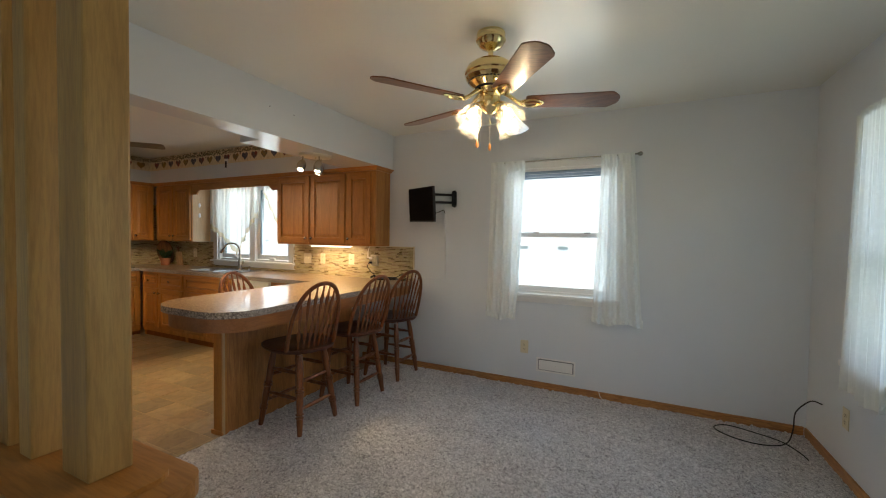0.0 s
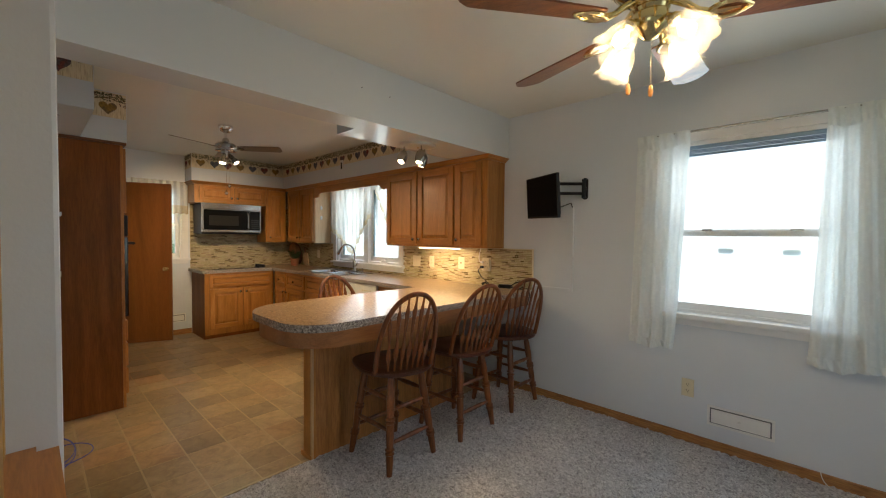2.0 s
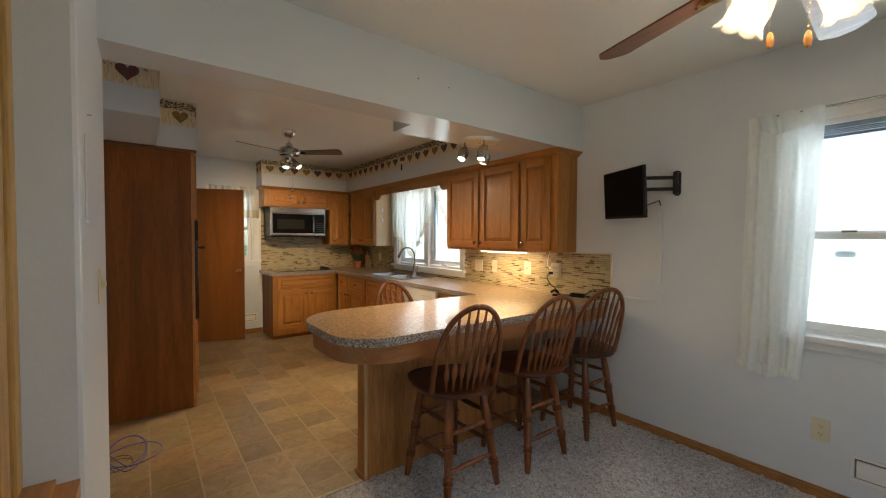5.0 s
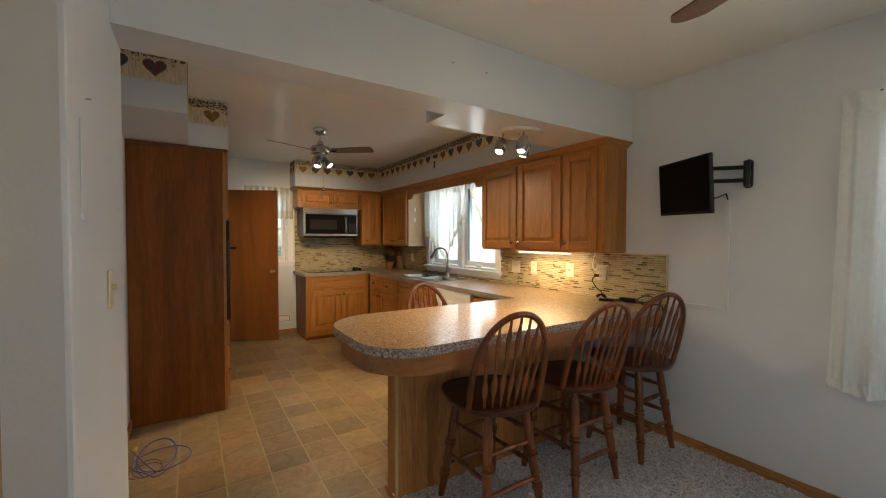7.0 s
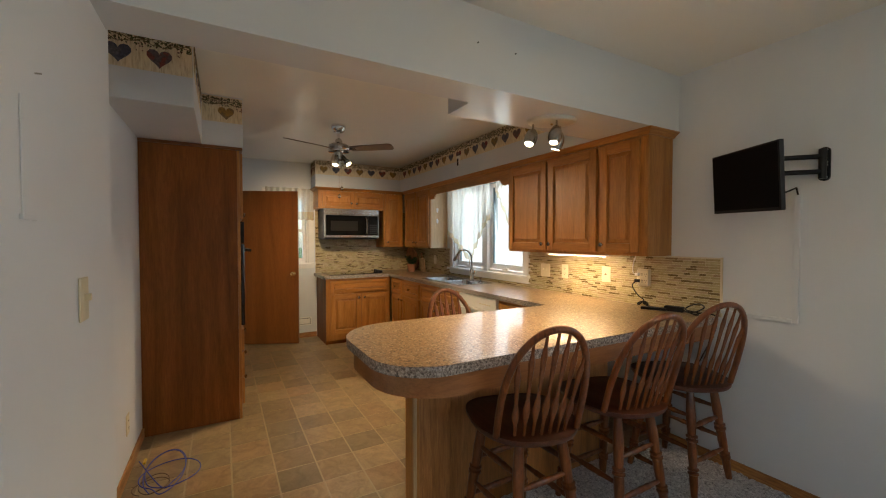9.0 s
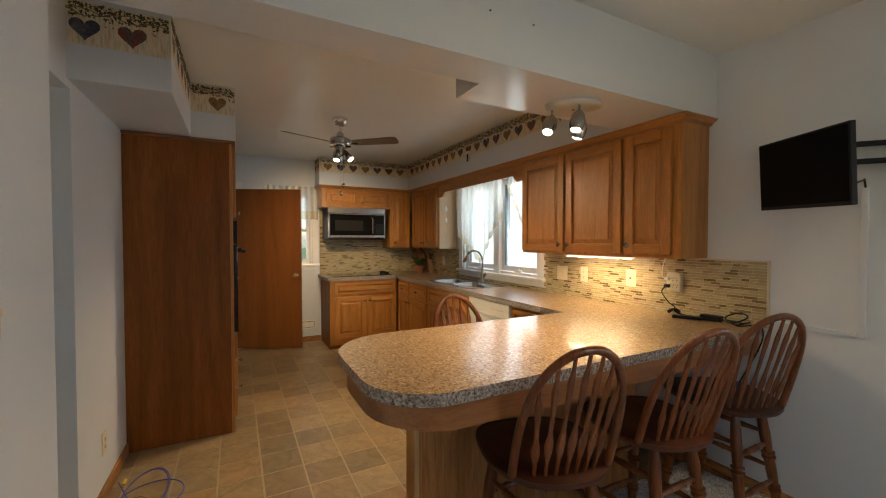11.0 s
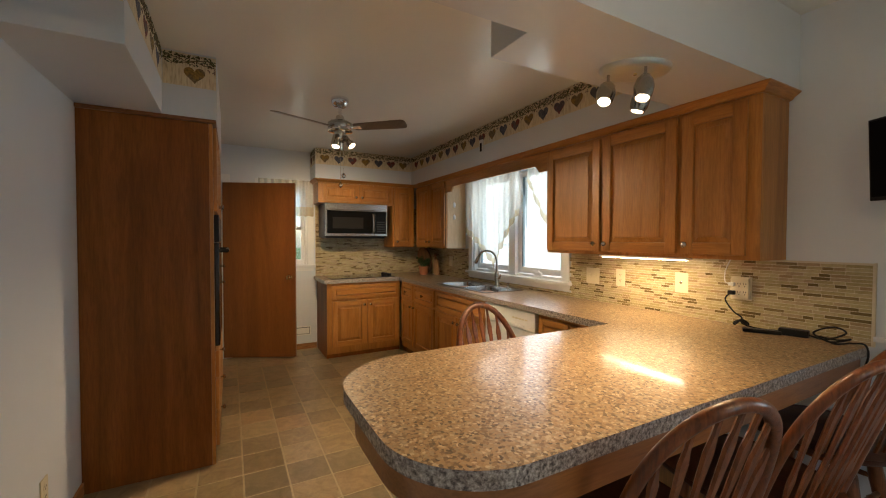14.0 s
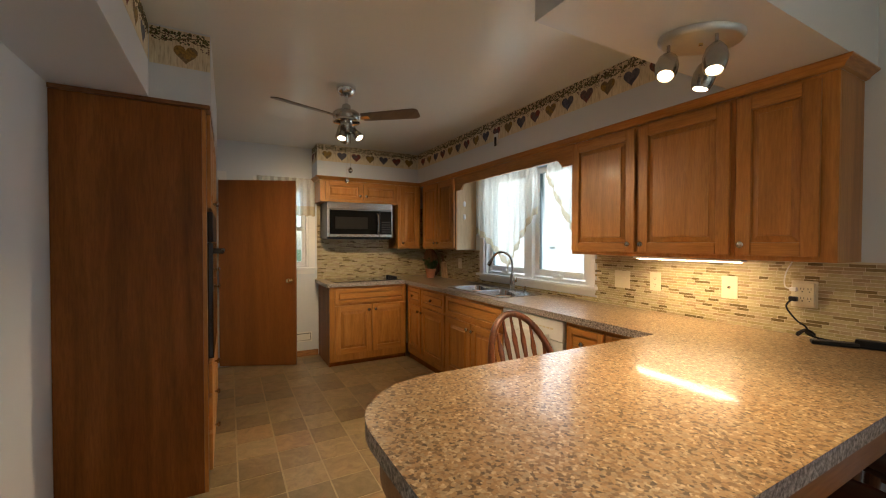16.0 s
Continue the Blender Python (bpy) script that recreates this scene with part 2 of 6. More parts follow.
def counter_mat():
    m = mat("chip_laminate", (0.3, 0.2, 0.12), 0.30, coat=0.32)
    m.node_tree.nodes["Principled BSDF"].inputs["Coat Roughness"].default_value = 0.08
    v = coords(m)
    warp = noise_of(m, v, 40, 2)
    cells = node(m, "ShaderNodeTexVoronoi", Scale=132.0, Randomness=1.0)
    wobble = node(m, "ShaderNodeTexNoise", Scale=260.0, Detail=2.0)
    link(m, v, wobble.inputs["Vector"])
    shift = node(m, "ShaderNodeVectorMath")
    shift.operation = "MULTIPLY_ADD"
    link(m, wobble.outputs["Color"], shift.inputs[0])
    shift.inputs[1].default_value = (0.006, 0.006, 0.006)
    link(m, v, shift.inputs[2])
    link(m, shift.outputs[0], cells.inputs["Vector"])
    tone = node(m, "ShaderNodeSeparateColor")
    link(m, cells.outputs["Color"], tone.inputs[0])
    chips = ramp(m, tone.outputs[0], [(0.0, (0.085, 0.048, 0.024)), (0.18, (0.22, 0.128, 0.058)), (0.45, (0.40, 0.240, 0.108)), (0.6, (0.44, 0.285, 0.146)),
                                      (0.8, (0.33, 0.238, 0.144)), (1.0, (0.66, 0.50, 0.31))])
    fine = noise_of(m, v, 210, 2)
    col = mixed(m, "MULTIPLY", 0.45, chips, ramp(m, fine, [(0.3, (0.6, 0.6, 0.6)), (0.6, (1, 1, 1))]))
    base(m, mixed(m, "MULTIPLY", 0.35, col, ramp(m, warp, [(0.3, (0.65, 0.62, 0.6)), (0.7, (1, 1, 1))])))
    bump(m, fine, 0.02, 0.001)
    return m


def edge_mat():
    m = mat("chip_laminate_edge", (0.2, 0.18, 0.16), 0.35)
    v = coords(m)
    n = noise_of(m, v, 90, 4, 0.75)
    base(m, ramp(m, n, [(0.36, (0.060, 0.048, 0.042)), (0.47, (0.24, 0.20, 0.175)), (0.56, (0.40, 0.36, 0.32)), (0.68, (0.66, 0.60, 0.53))]))
    return m


def tile_mat():
    m = mat("stone_look_tile", (0.3, 0.2, 0.11), 0.30)
    info = m.node_tree.nodes.new("ShaderNodeObjectInfo")
    tone = ramp(m, info.outputs["Random"], [(0.0, (0.200, 0.139, 0.072)), (0.25, (0.35, 0.243, 0.130)), (0.45, (0.225, 0.164, 0.088)),
                                            (0.65, (0.36, 0.260, 0.144)), (0.8, (0.19, 0.145, 0.084)), (1.0, (0.33, 0.206, 0.104))])
    c, add = m.node_tree.nodes.new("ShaderNodeTexCoord"), node(m, "ShaderNodeVectorMath")
    add.operation = "ADD"
    link(m, c.outputs["Object"], add.inputs[0])
    far = node(m, "ShaderNodeMath")
    far.operation = "MULTIPLY"
    far.inputs[1].default_value = 40.0
    link(m, info.outputs["Random"], far.inputs[0])
    link(m, far.outputs[0], add.inputs[1])
    cloud = noise_of(m, add.outputs[0], 9, 6, 0.62, 1.2)
    fine = noise_of(m, add.outputs[0], 70, 3)
    col = mixed(m, "MULTIPLY", 0.75, tone, ramp(m, cloud, [(0.3, (0.55, 0.52, 0.47)), (0.65, (1.08, 1.08, 1.08))]))
    base(m, mixed(m, "MULTIPLY", 0.3, col, ramp(m, fine, [(0.35, (0.7, 0.7, 0.7)), (0.6, (1, 1, 1))])))
    bump(m, cloud, 0.12, 0.006)
    return m


def carpet_mat():
    m = mat("shag_carpet", (0.3, 0.3, 0.3), 0.95, spec=0.1)
    v = coords(m)
    tuft = noise_of(m, v, 62, 5, 0.72, 1.2)
    patch = noise_of(m, v, 5.0, 4, 0.6, 1.5)
    col = ramp(m, tuft, [(0.32, (0.19, 0.183, 0.195)), (0.46, (0.58, 0.565, 0.585)), (0.60, (0.90, 0.885, 0.89))])
    base(m, mixed(m, "MULTIPLY", 0.45, col, ramp(m, patch, [(0.35, (0.72, 0.72, 0.74)), (0.65, (1, 1, 1))])))
    bump(m, tuft, 1.0, 0.02)
    return m


def mosaic_mat(name, island):
    m = mat(name, (0.3, 0.2, 0.1), 0.22)
    if island:
        pick = m.node_tree.nodes.new("ShaderNodeNewGeometry").outputs["Random Per Island"]
    else:
        pick = m.node_tree.nodes.new("ShaderNodeObjectInfo").outputs["Random"]
    tone = ramp(m, pick, [(0.0, (0.44, 0.375, 0.20)), (0.18, (0.50, 0.43, 0.245)), (0.34, (0.40, 0.335, 0.17)), (0.54, (0.42, 0.325, 0.20)),
                          (0.66, (0.47, 0.385, 0.235)), (0.78, (0.37, 0.27, 0.15)), (0.85, (0.175, 0.128, 0.050)), (0.93, (0.25, 0.185, 0.085))])
    tone.node.color_ramp.interpolation = "CONSTANT"
    fine = noise_of(m, coords(m), 110, 3)
    base(m, mixed(m, "MULTIPLY", 0.45, tone, ramp(m, fine, [(0.35, (0.66, 0.62, 0.58)), (0.6, (1, 1, 1))])))
    return m


COUNTER, EDGE, TILE, CARPET = counter_mat(), edge_mat(), tile_mat(), carpet_mat()
MOSAIC, MOSAICS = mosaic_mat("mosaic_tile", False), mosaic_mat("mosaic_tile_rest", True)
GROUT = plain("grout", (0.66, 0.58, 0.42), 0.8, 30, 0.1, 0.2)
FGROUT = plain("floor_grout", (0.39, 0.315, 0.205), 0.7, 30, 0.15, 0.2)
SIDING = plain("pale_siding", (0.82, 0.83, 0.83), 0.6, 2, 0.05, 0.1)
ROOFM = plain("grey_shingle", (0.40, 0.41, 0.43), 0.85, 12, 0.3, 0.3)
GRASS = plain("lawn", (0.06, 0.10, 0.03), 0.9, 3, 0.4, 0.3, 60)

# ---- mesh helpers ----
I4 = Matrix.Identity(4)


def bm_new():
    return bmesh.new()


def box(bm, x0, y0, z0, x1, y1, z1, bevel=0.0, m=I4):
    c = Vector(((x0 + x1) / 2, (y0 + y1) / 2, (z0 + z1) / 2))
    s = Matrix.Diagonal((abs(x1 - x0), abs(y1 - y0), abs(z1 - z0), 1))
    vs = bmesh.ops.create_cube(bm, size=1, matrix=m @ Matrix.Translation(c) @ s)["verts"]
    if bevel:
        es = list({e for v in vs for e in v.link_edges})
        bmesh.ops.bevel(bm, geom=es, offset=bevel, segments=2, affect="EDGES", profile=0.6)
    return bm


def lathe(bm, profile, seg=20, m=I4):
    """Turn a profile of (radius, height) about z."""
    rings = [[bm.verts.new(m @ Vector((r * math.cos(2 * math.pi * k / seg), r * math.sin(2 * math.pi * k / seg), z))) for k in range(seg)]
             for r, z in profile]
    for a, b in zip(rings, rings[1:]):
        for k in range(seg):
            bm.faces.new((a[k], a[(k + 1) % seg], b[(k + 1) % seg], b[k]))
    for ring, flip in ((rings[0], True), (rings[-1], False)):
        if (ring[0].co - ring[seg // 2].co).length > 1e-5:
            bm.faces.new(ring[::-1] if flip else ring)
    return bm


def tube(bm, pts, r, seg=8, closed=False):
    """A round bar along points; r is one radius or one for each point."""
    pts = [Vector(p) for p in pts]
    n = len(pts)
    radii = r if isinstance(r, (list, tuple)) else [r] * n
    rings, side = [], None
    for i, p in enumerate(pts):
        a = pts[i - 1] if i or closed else p
        b = pts[(i + 1) % n] if i < n - 1 or closed else p
        d = (b - a).normalized()
        if side is None:
            side = d.orthogonal().normalized()
        side = (side - d * side.dot(d)).normalized()
        up = d.cross(side)
        rings.append([bm.verts.new(p + radii[i] * (math.cos(2 * math.pi * k / seg) * side + math.sin(2 * math.pi * k / seg) * up)) for k in range(seg)])
    pairs = list(zip(rings, rings[1:])) + ([(rings[-1], rings[0])] if closed else [])
    for a, b in pairs:
        for k in range(seg):
            bm.faces.new((a[k], a[(k + 1) % seg], b[(k + 1) % seg], b[k]))
    if not closed:
        bm.faces.new(rings[0][::-1])
        bm.faces.new(rings[-1])
    return bm


def prism(bm, outline, z0, z1, m=I4):
    low = [bm.verts.new(m @ Vector((x, y, z0))) for x, y in outline]
    top = [bm.verts.new(m @ Vector((x, y, z1))) for x, y in outline]
    n = len(outline)
    bm.faces.new(low[::-1])
    bm.faces.new(top)
    for k in range(n):
        bm.faces.new((low[k], low[(k + 1) % n], top[(k + 1) % n], top[k]))
    return bm


def sheet(bm, f, nu, nv):
    """A grid of points f(u, v), u and v from 0 to 1."""
    g = [[bm.verts.new(f(i / nu, j / nv)) for j in range(nv + 1)] for i in range(nu + 1)]
    for i in range(nu):
        for j in range(nv):
            bm.faces.new((g[i][j], g[i + 1][j], g[i + 1][j + 1], g[i][j + 1]))
    return bm


def mesh_of(name, bm, material, smooth=False):
    bmesh.ops.recalc_face_normals(bm, faces=bm.faces[:])
    me = bpy.data.meshes.new(name)
    bm.to_mesh(me)
    bm.free()
    me.materials.append(material)
    if smooth:
        for f in me.polygons:
            f.use_smooth = True
    return me


def part(name, bm, material, parent, label="", smooth=False):
    ob = new(name, mesh_of(name, bm, material, smooth))
    if smooth:
        ob.data.set_sharp_from_angle(angle=radians(40))
    ob.parent = parent
    if label:
        tagged(ob, label)
    return ob


def thing(name, label, category, group="", at=I4, kind=""):
    ob = new(name)
    ob.empty_display_size = 0.1
    ob.matrix_world = at
    return tagged(ob, label, category, group, kind)


def solid(name, bm, material, label, category, kind="", group="", at=I4, smooth=False):
    ob = new(name, mesh_of(name, bm, material, smooth))
    if smooth:
        ob.data.set_sharp_from_angle(angle=radians(40))
    ob.matrix_world = at
    return tagged(ob, label, category, group, kind)


def structure(name, bm, material, label, category):
    return solid(name, bm, material, label, category, "structure")


# ---- the plan: x to the east, y to the north, metres ----
XW, XE, YN, YS, H = -6.87, 0.84, 4.105, -1.6, 2.44
ZC = 0.905
BEAM, BEAMB, DROP = -2.62, -2.83, 2.08
SOFY, SOFX = 3.80, -6.55


def wall_with_holes(axis, at, depth, a0, a1, z0, z1, holes):
    """A wall slab from at to at + depth across axis, with openings (a0, a1, z0, z1) cut through."""
    bm = bm_new()
    cuts = sorted({a0, a1, *[h[0] for h in holes], *[h[1] for h in holes]})
    for c0, c1 in zip(cuts, cuts[1:]):
        spans, z = [], z0
        for h in sorted([h for h in holes if h[0] <= c0 and h[1] >= c1], key=lambda h: h[2]):
            if h[2] > z:
                spans.append((z, h[2]))
            z = h[3]
        if z < z1:
            spans.append((z, z1))
        for s0, s1 in spans:
            if axis == "y":
                box(bm, c0, at, s0, c1, at + depth, s1)
            else:
                box(bm, at, c0, s0, at + depth, c1, s1)
    bmesh.ops.remove_doubles(bm, verts=bm.verts[:], dist=1e-5)
    return bm


DW = (-1.31, -0.43, 0.87, 2.00)       # dining window opening on the north wall
SW = (-5.50, -4.13, 1.02, 2.02)       # sink window
EW = (2.25, 3.45, 0.70, 2.00)         # east window
LW = (-1.25, 0.35, 0.80, 2.05)        # window in the wall behind the start of the walk
HW = (-6.10, -5.10, 0.85, 2.00)       # window of the side hall
KW = (2.02, 2.53, 1.05, 2.00)         # small kitchen window on the west wall
structure("wall_north", wall_with_holes("y", YN, 0.16, XW - 0.16, XE + 0.16, -0.3, H, [DW, SW]), WALL, "cool white painted wall with two windows", "wall")
structure("wall_east", wall_with_holes("x", XE, 0.16, YS, YN, -0.3, H, [EW]), WALL, "cool white painted wall beside the dining area", "wall")
structure("wall_west", wall_with_holes("x", XW - 0.16, 0.16, YS, YN, -0.3, H, [KW, (0.82, 1.60, 0.0, 2.03)]), WALL, "white painted kitchen end wall", "wall")
structure("wall_south", wall_with_holes("y", YS - 0.16, 0.16, XW - 0.16, XE + 0.16, -0.3, H, [HW, LW]), WALL, "plain white wall behind the camera", "wall")
bm = bm_new()
box(bm, -2.87, -0.2, 0, -2.05, 1.145, H, 0.012)
structure("wall_partition", bm, WALL, "white painted partition wall with a rounded corner", "wall")
structure("wall_hall", wall_with_holes("y", 0.86, 0.12, XW, -2.88, 0, H, [(-3.62, -2.88, 0, 2.035)]), WALL, "white wall with a doorway beside the cabinet", "wall")
structure("wall_hall_back", box(bm_new(), -4.6, -0.32, 0, -2.87, -0.2, H), WALL, "plain white wall of the side hall", "wall")
structure("ceiling", box(bm_new(), XW - 0.16, YS - 0.16, H, XE + 0.16, YN + 0.16, H + 0.2), CEIL, "smooth white painted ceiling", "ceiling")
bm = bm_new()
prism(bm, [(BEAM, 1.10), (BEAM, YN), (-3.045, YN), (-3.045, 2.60), (BEAMB, 2.60), (BEAMB, 1.10)], DROP, H + 0.05)
structure("beam", bm, BEAMP, "white painted dropped beam between kitchen and dining area", "beam")
structure("soffit_north", box(bm_new(), XW, SOFY, 2.080, -3.045, YN, H + 0.05), WALL, "white soffit above the kitchen cabinets", "soffit")
structure("soffit_west", box(bm_new(), XW, 2.575, 2.080, SOFX, SOFY, H + 0.05), WALL, "white soffit above the microwave cabinets", "soffit")
bm = bm_new()
prism(bm, [(-3.58, 0.97), (-3.58, 1.356), (-4.475, 1.356), (-4.475, 1.625), (-5.75, 1.625), (-5.75, 0.97)], 2.070, H + 0.05)
structure("soffit_south", bm, WALL, "white stepped soffit above the tall cabinet", "soffit")
structure("floor", box(bm_new(), XW - 0.16, YS - 0.16, -0.3, XE + 0.16, YN + 0.16, -0.0014), FGROUT, "tan grouted kitchen floor bed", "floor")


def carpet():
    bm = bm_new()
    x0, x1, y0, y1, step = -2.76, XE - 0.002, YS + 0.002, YN - 0.002, 0.014

    def at(u, v):
        x, y = x0 + u * (x1 - x0), y0 + v * (y1 - y0)
        p = Vector((x * 46, y * 46, 0))
        h = 0.012 + 0.015 * noise.noise(p) + 0.007 * noise.noise(p * 2.3) + 0.004 * noise.noise(Vector((x * 4, y * 4, 3)))
        edge = min(1.0, (x - x0) / 0.02)
        return Vector((x + 0.004 * noise.noise(p + Vector((9, 0, 0))), y, max(-0.004, h) * edge - 0.004 * (1 - edge)))
    sheet(bm, at, int((x1 - x0) / step), int((y1 - y0) / step))
    return solid("carpet", bm, CARPET, "grey shaggy wall-to-wall carpet", "carpet", "structure", smooth=True)


carpet()


def baseboard(name, x0, y0, x1, y1, material):
    structure(name, box(bm_new(), x0, y0, 0, x1, y1, 0.070, 0.004), material, "honey oak baseboard along the wall", "baseboard")


baseboard("baseboard", -3.0, YN - 0.014, XE - 0.014, YN - 0.001, BASEB)
baseboard("baseboard", XE - 0.014, YS, XE - 0.001, YN - 0.015, BASEY)
baseboard("baseboard", -4.47, 0.981, -3.63, 0.994, BASEB)
baseboard("baseboard", XW + 0.001, 1.72, XW + 0.014, 2.64, BASEY)


# ---- windows ----
def bar(x0, z0, x1, z1, y0, y1, bevel=0.003):
    return box(bm_new(), x0, y0, z0, x1, y1, z1, bevel)


def double_hung(name, label, w, h, at, casing=0.07, sill_out=0.05, blind=False):
    """A sash window in a wall: local x along the wall, y outwards, z up from the sill; the room is at negative y."""
    t = thing(name, label, "window", at=at, kind="structure")
    c = casing
    part("casing", bar(-c, -0.0, 0, h + c, -0.018, -0.001), TRIMW, t)
    part("casing", bar(w, -0.0, w + c, h + c, -0.018, -0.001), TRIMW, t)
    part("casing", bar(0.001, h, w - 0.001, h + c, -0.020, -0.001), TRIMW, t)
    part("window_sill", bar(-c - 0.02, -0.035, w + c + 0.02, -0.001, -sill_out, 0.03, 0.006), TRIMW, t)
    part("apron", bar(-c, -0.08, w + c, -0.036, -0.016, -0.001), TRIMW, t)
    part("jamb", bar(0, 0, 0.025, h, 0, 0.155), TRIMW, t)
    part("jamb", bar(w - 0.025, 0, w, h, 0, 0.155), TRIMW, t)
    part("jamb", bar(0.026, h - 0.025, w - 0.026, h, 0, 0.155), TRIMW, t)
    part("jamb", bar(0.026, 0, w - 0.026, 0.02, 0.031, 0.155), TRIMW, t)
    mid = h * 0.462
    for low, high, y in ((0.021, mid + 0.022, 0.035), (mid - 0.012, h - 0.026, 0.075)):
        sash = part("sash", bar(0.026, low, 0.066, high, y, y + 0.035), TRIMW, t)
        part("stile", bar(w - 0.066, low, w - 0.026, high, y, y + 0.035), TRIMW, sash)
        part("rail", bar(0.067, low, w - 0.067, low + 0.045, y, y + 0.034), TRIMW, sash)
        part("rail", bar(0.067, high - 0.034, w - 0.067, high, y, y + 0.034), TRIMW, sash)
        pane = part("pane", box(bm_new(), 0.06, y + 0.015, low + 0.04, w - 0.06, y + 0.019, high - 0.03), GLASS, sash)
        pane.visible_shadow = False
    for x in (w * 0.25, w * 0.75):
        part("sash_lock", bar(x - 0.03, mid + 0.023, x + 0.03, mid + 0.035, 0.04, 0.06), NICKEL, t)
    return t


double_hung("window_1", "white double-hung window with a raised blind", DW[1] - DW[0], DW[3] - DW[2], pose(DW[0], YN, DW[2]))
double_hung("window_2", "white double-hung window behind sheer curtains", EW[1] - EW[0], EW[3] - EW[2], pose(XE, EW[1], EW[2], 0, 0, -90))
double_hung("window_4", "white double-hung window in the rear wall", LW[1] - LW[0], LW[3] - LW[2], pose(LW[1], YS, LW[2], 0, 0, 180))
double_hung("window_5", "white double-hung window at the end of the side hall", HW[1] - HW[0], HW[3] - HW[2], pose(HW[1], YS, HW[2], 0, 0, 180))
double_hung("window_3", "narrow white double-hung kitchen window", KW[1] - KW[0], KW[3] - KW[2], pose(XW, KW[0], KW[2], 0, 0, 90), 0.075)

bl = thing("window_blind", "grey mini blind drawn up to the window head", "blind", at=pose(DW[0], YN, DW[3]))
part("headrail", bar(0.03, -0.050, DW[1] - DW[0] - 0.03, -0.026, 0.004, 0.030), plain("blind_grey", (0.22, 0.31, 0.40), 0.5, 20, 0.1, 0.05), bl)
BLINDM = plain("blind_slat_grey", (0.15, 0.23, 0.32), 0.5, 20, 0.1, 0.05)
for k in range(3):
    part("slat", bar(0.035, -0.060 - 0.008 * k, DW[1] - DW[0] - 0.035, -0.055 - 0.008 * k, 0.003, 0.029, 0.001), BLINDM, bl)
part("bottom_rail", bar(0.035, -0.094, DW[1] - DW[0] - 0.035, -0.080, 0.005, 0.028), BLINDM, bl)


def sink_window():
    w, h = SW[1] - SW[0], SW[3] - SW[2]
    t = thing("window_6", "white twin casement window above the sink", "window", at=pose(SW[0], YN, SW[2]), kind="structure")
    for x0, x1 in ((-0.075, 0), (w, w + 0.075)):
        part("casing", bar(x0, 0, x1, h + 0.05, -0.020, -0.001), TRIMW, t)
    part("casing", bar(0.001, h, w - 0.001, h + 0.05, -0.02, -0.001), TRIMW, t)
    part("window_sill", bar(-0.10, -0.028, w + 0.10, -0.001, -0.055, 0.02, 0.006), TRIMW, t)
    part("apron", bar(-0.075, -0.075, w + 0.075, -0.029, -0.02, -0.001), TRIMW, t)
    part("mullion", bar(w / 2 - 0.05, 0, w / 2 + 0.05, h, 0.0, 0.15), TRIMW, t)
    part("jamb", bar(0, 0, 0.025, h, 0.0, 0.155), TRIMW, t)
    part("jamb", bar(w - 0.025, 0, w, h, 0.0, 0.155), TRIMW, t)
    part("jamb", bar(0.026, 0, w - 0.026, 0.022, 0.021, 0.155), TRIMW, t)
    for x0, x1 in ((0.028, w / 2 - 0.052), (w / 2 + 0.052, w - 0.028)):
        s = part("sash", bar(x0, 0.03, x0 + 0.05, h - 0.01, 0.04, 0.085), TRIMW, t)
        part("stile", bar(x1 - 0.05, 0.03, x1, h - 0.01, 0.04, 0.085), TRIMW, s)
        part("rail", bar(x0 + 0.051, 0.03, x1 - 0.051, 0.085, 0.04, 0.084), TRIMW, s)
        part("rail", bar(x0 + 0.051, h - 0.06, x1 - 0.051, h - 0.01, 0.04, 0.084), TRIMW, s)
        part("gasket", bar(x0 + 0.050, 0.085, x0 + 0.060, h - 0.06, 0.045, 0.07), plain("blue_gasket", (0.13, 0.17, 0.18), 0.5), s)
        pane = part("pane", box(bm_new(), x0 + 0.045, 0.06, 0.08, x1 - 0.045, 0.064, h - 0.05), GLASS, s)
        pane.visible_shadow = False
        xm = (x0 + x1) / 2
        cr = part("crank", bar(xm - 0.05, 0.023, xm + 0.05, 0.05, 0.005, 0.035, 0.008), WHITEP, t)
        part("crank_handle", bar(xm - 0.045, 0.050, xm + 0.03, 0.062, 0.0, 0.016, 0.004), WHITEP, cr)


sink_window()


# ---- curtains ----
def drape(f_top, f_bot, y, z1, z0, pleats, depth, seed):
    """A pleated hanging cloth between two spans that differ at top and bottom."""
    def at(u, v):
        a = f_bot[0] + (f_bot[1] - f_bot[0]) * u
        b = f_top[0] + (f_top[1] - f_top[0]) * u
        z = z0 + (z1 - z0) * v
        x = a + (b - a) * v ** 0.8
        fold = math.sin(2 * math.pi * pleats * u + seed) + 0.45 * math.sin(2 * math.pi * pleats * 2.3 * u + 1.7 * seed + 2.2 * v)
        amp = depth * (0.45 + 0.55 * (1 - v))
        return Vector((x, y + amp * fold, z + 0.012 * math.sin(9 * u + seed) * (1 - v)))
    return sheet(bm_new(), at, 90, 26)


def curtain(label, at, top, bot, z1, z0, pleats, seed):
    t = thing("curtain", label, "curtain", "sheer window curtains", at)
    part("panel", drape(top, bot, 0, z1, z0, pleats, 0.016, seed), SHEER, t, smooth=True)
    part("heading", drape((top[0], top[1]), (top[0], top[1]), -0.014, z1 + 0.025, z1 - 0.075, pleats, 0.012, seed), SHEER, t, smooth=True)
    part("hem", drape(bot, bot, -0.004, z0 + 0.055, z0, pleats, 0.018, seed), SHEER, t, smooth=True)
    return t


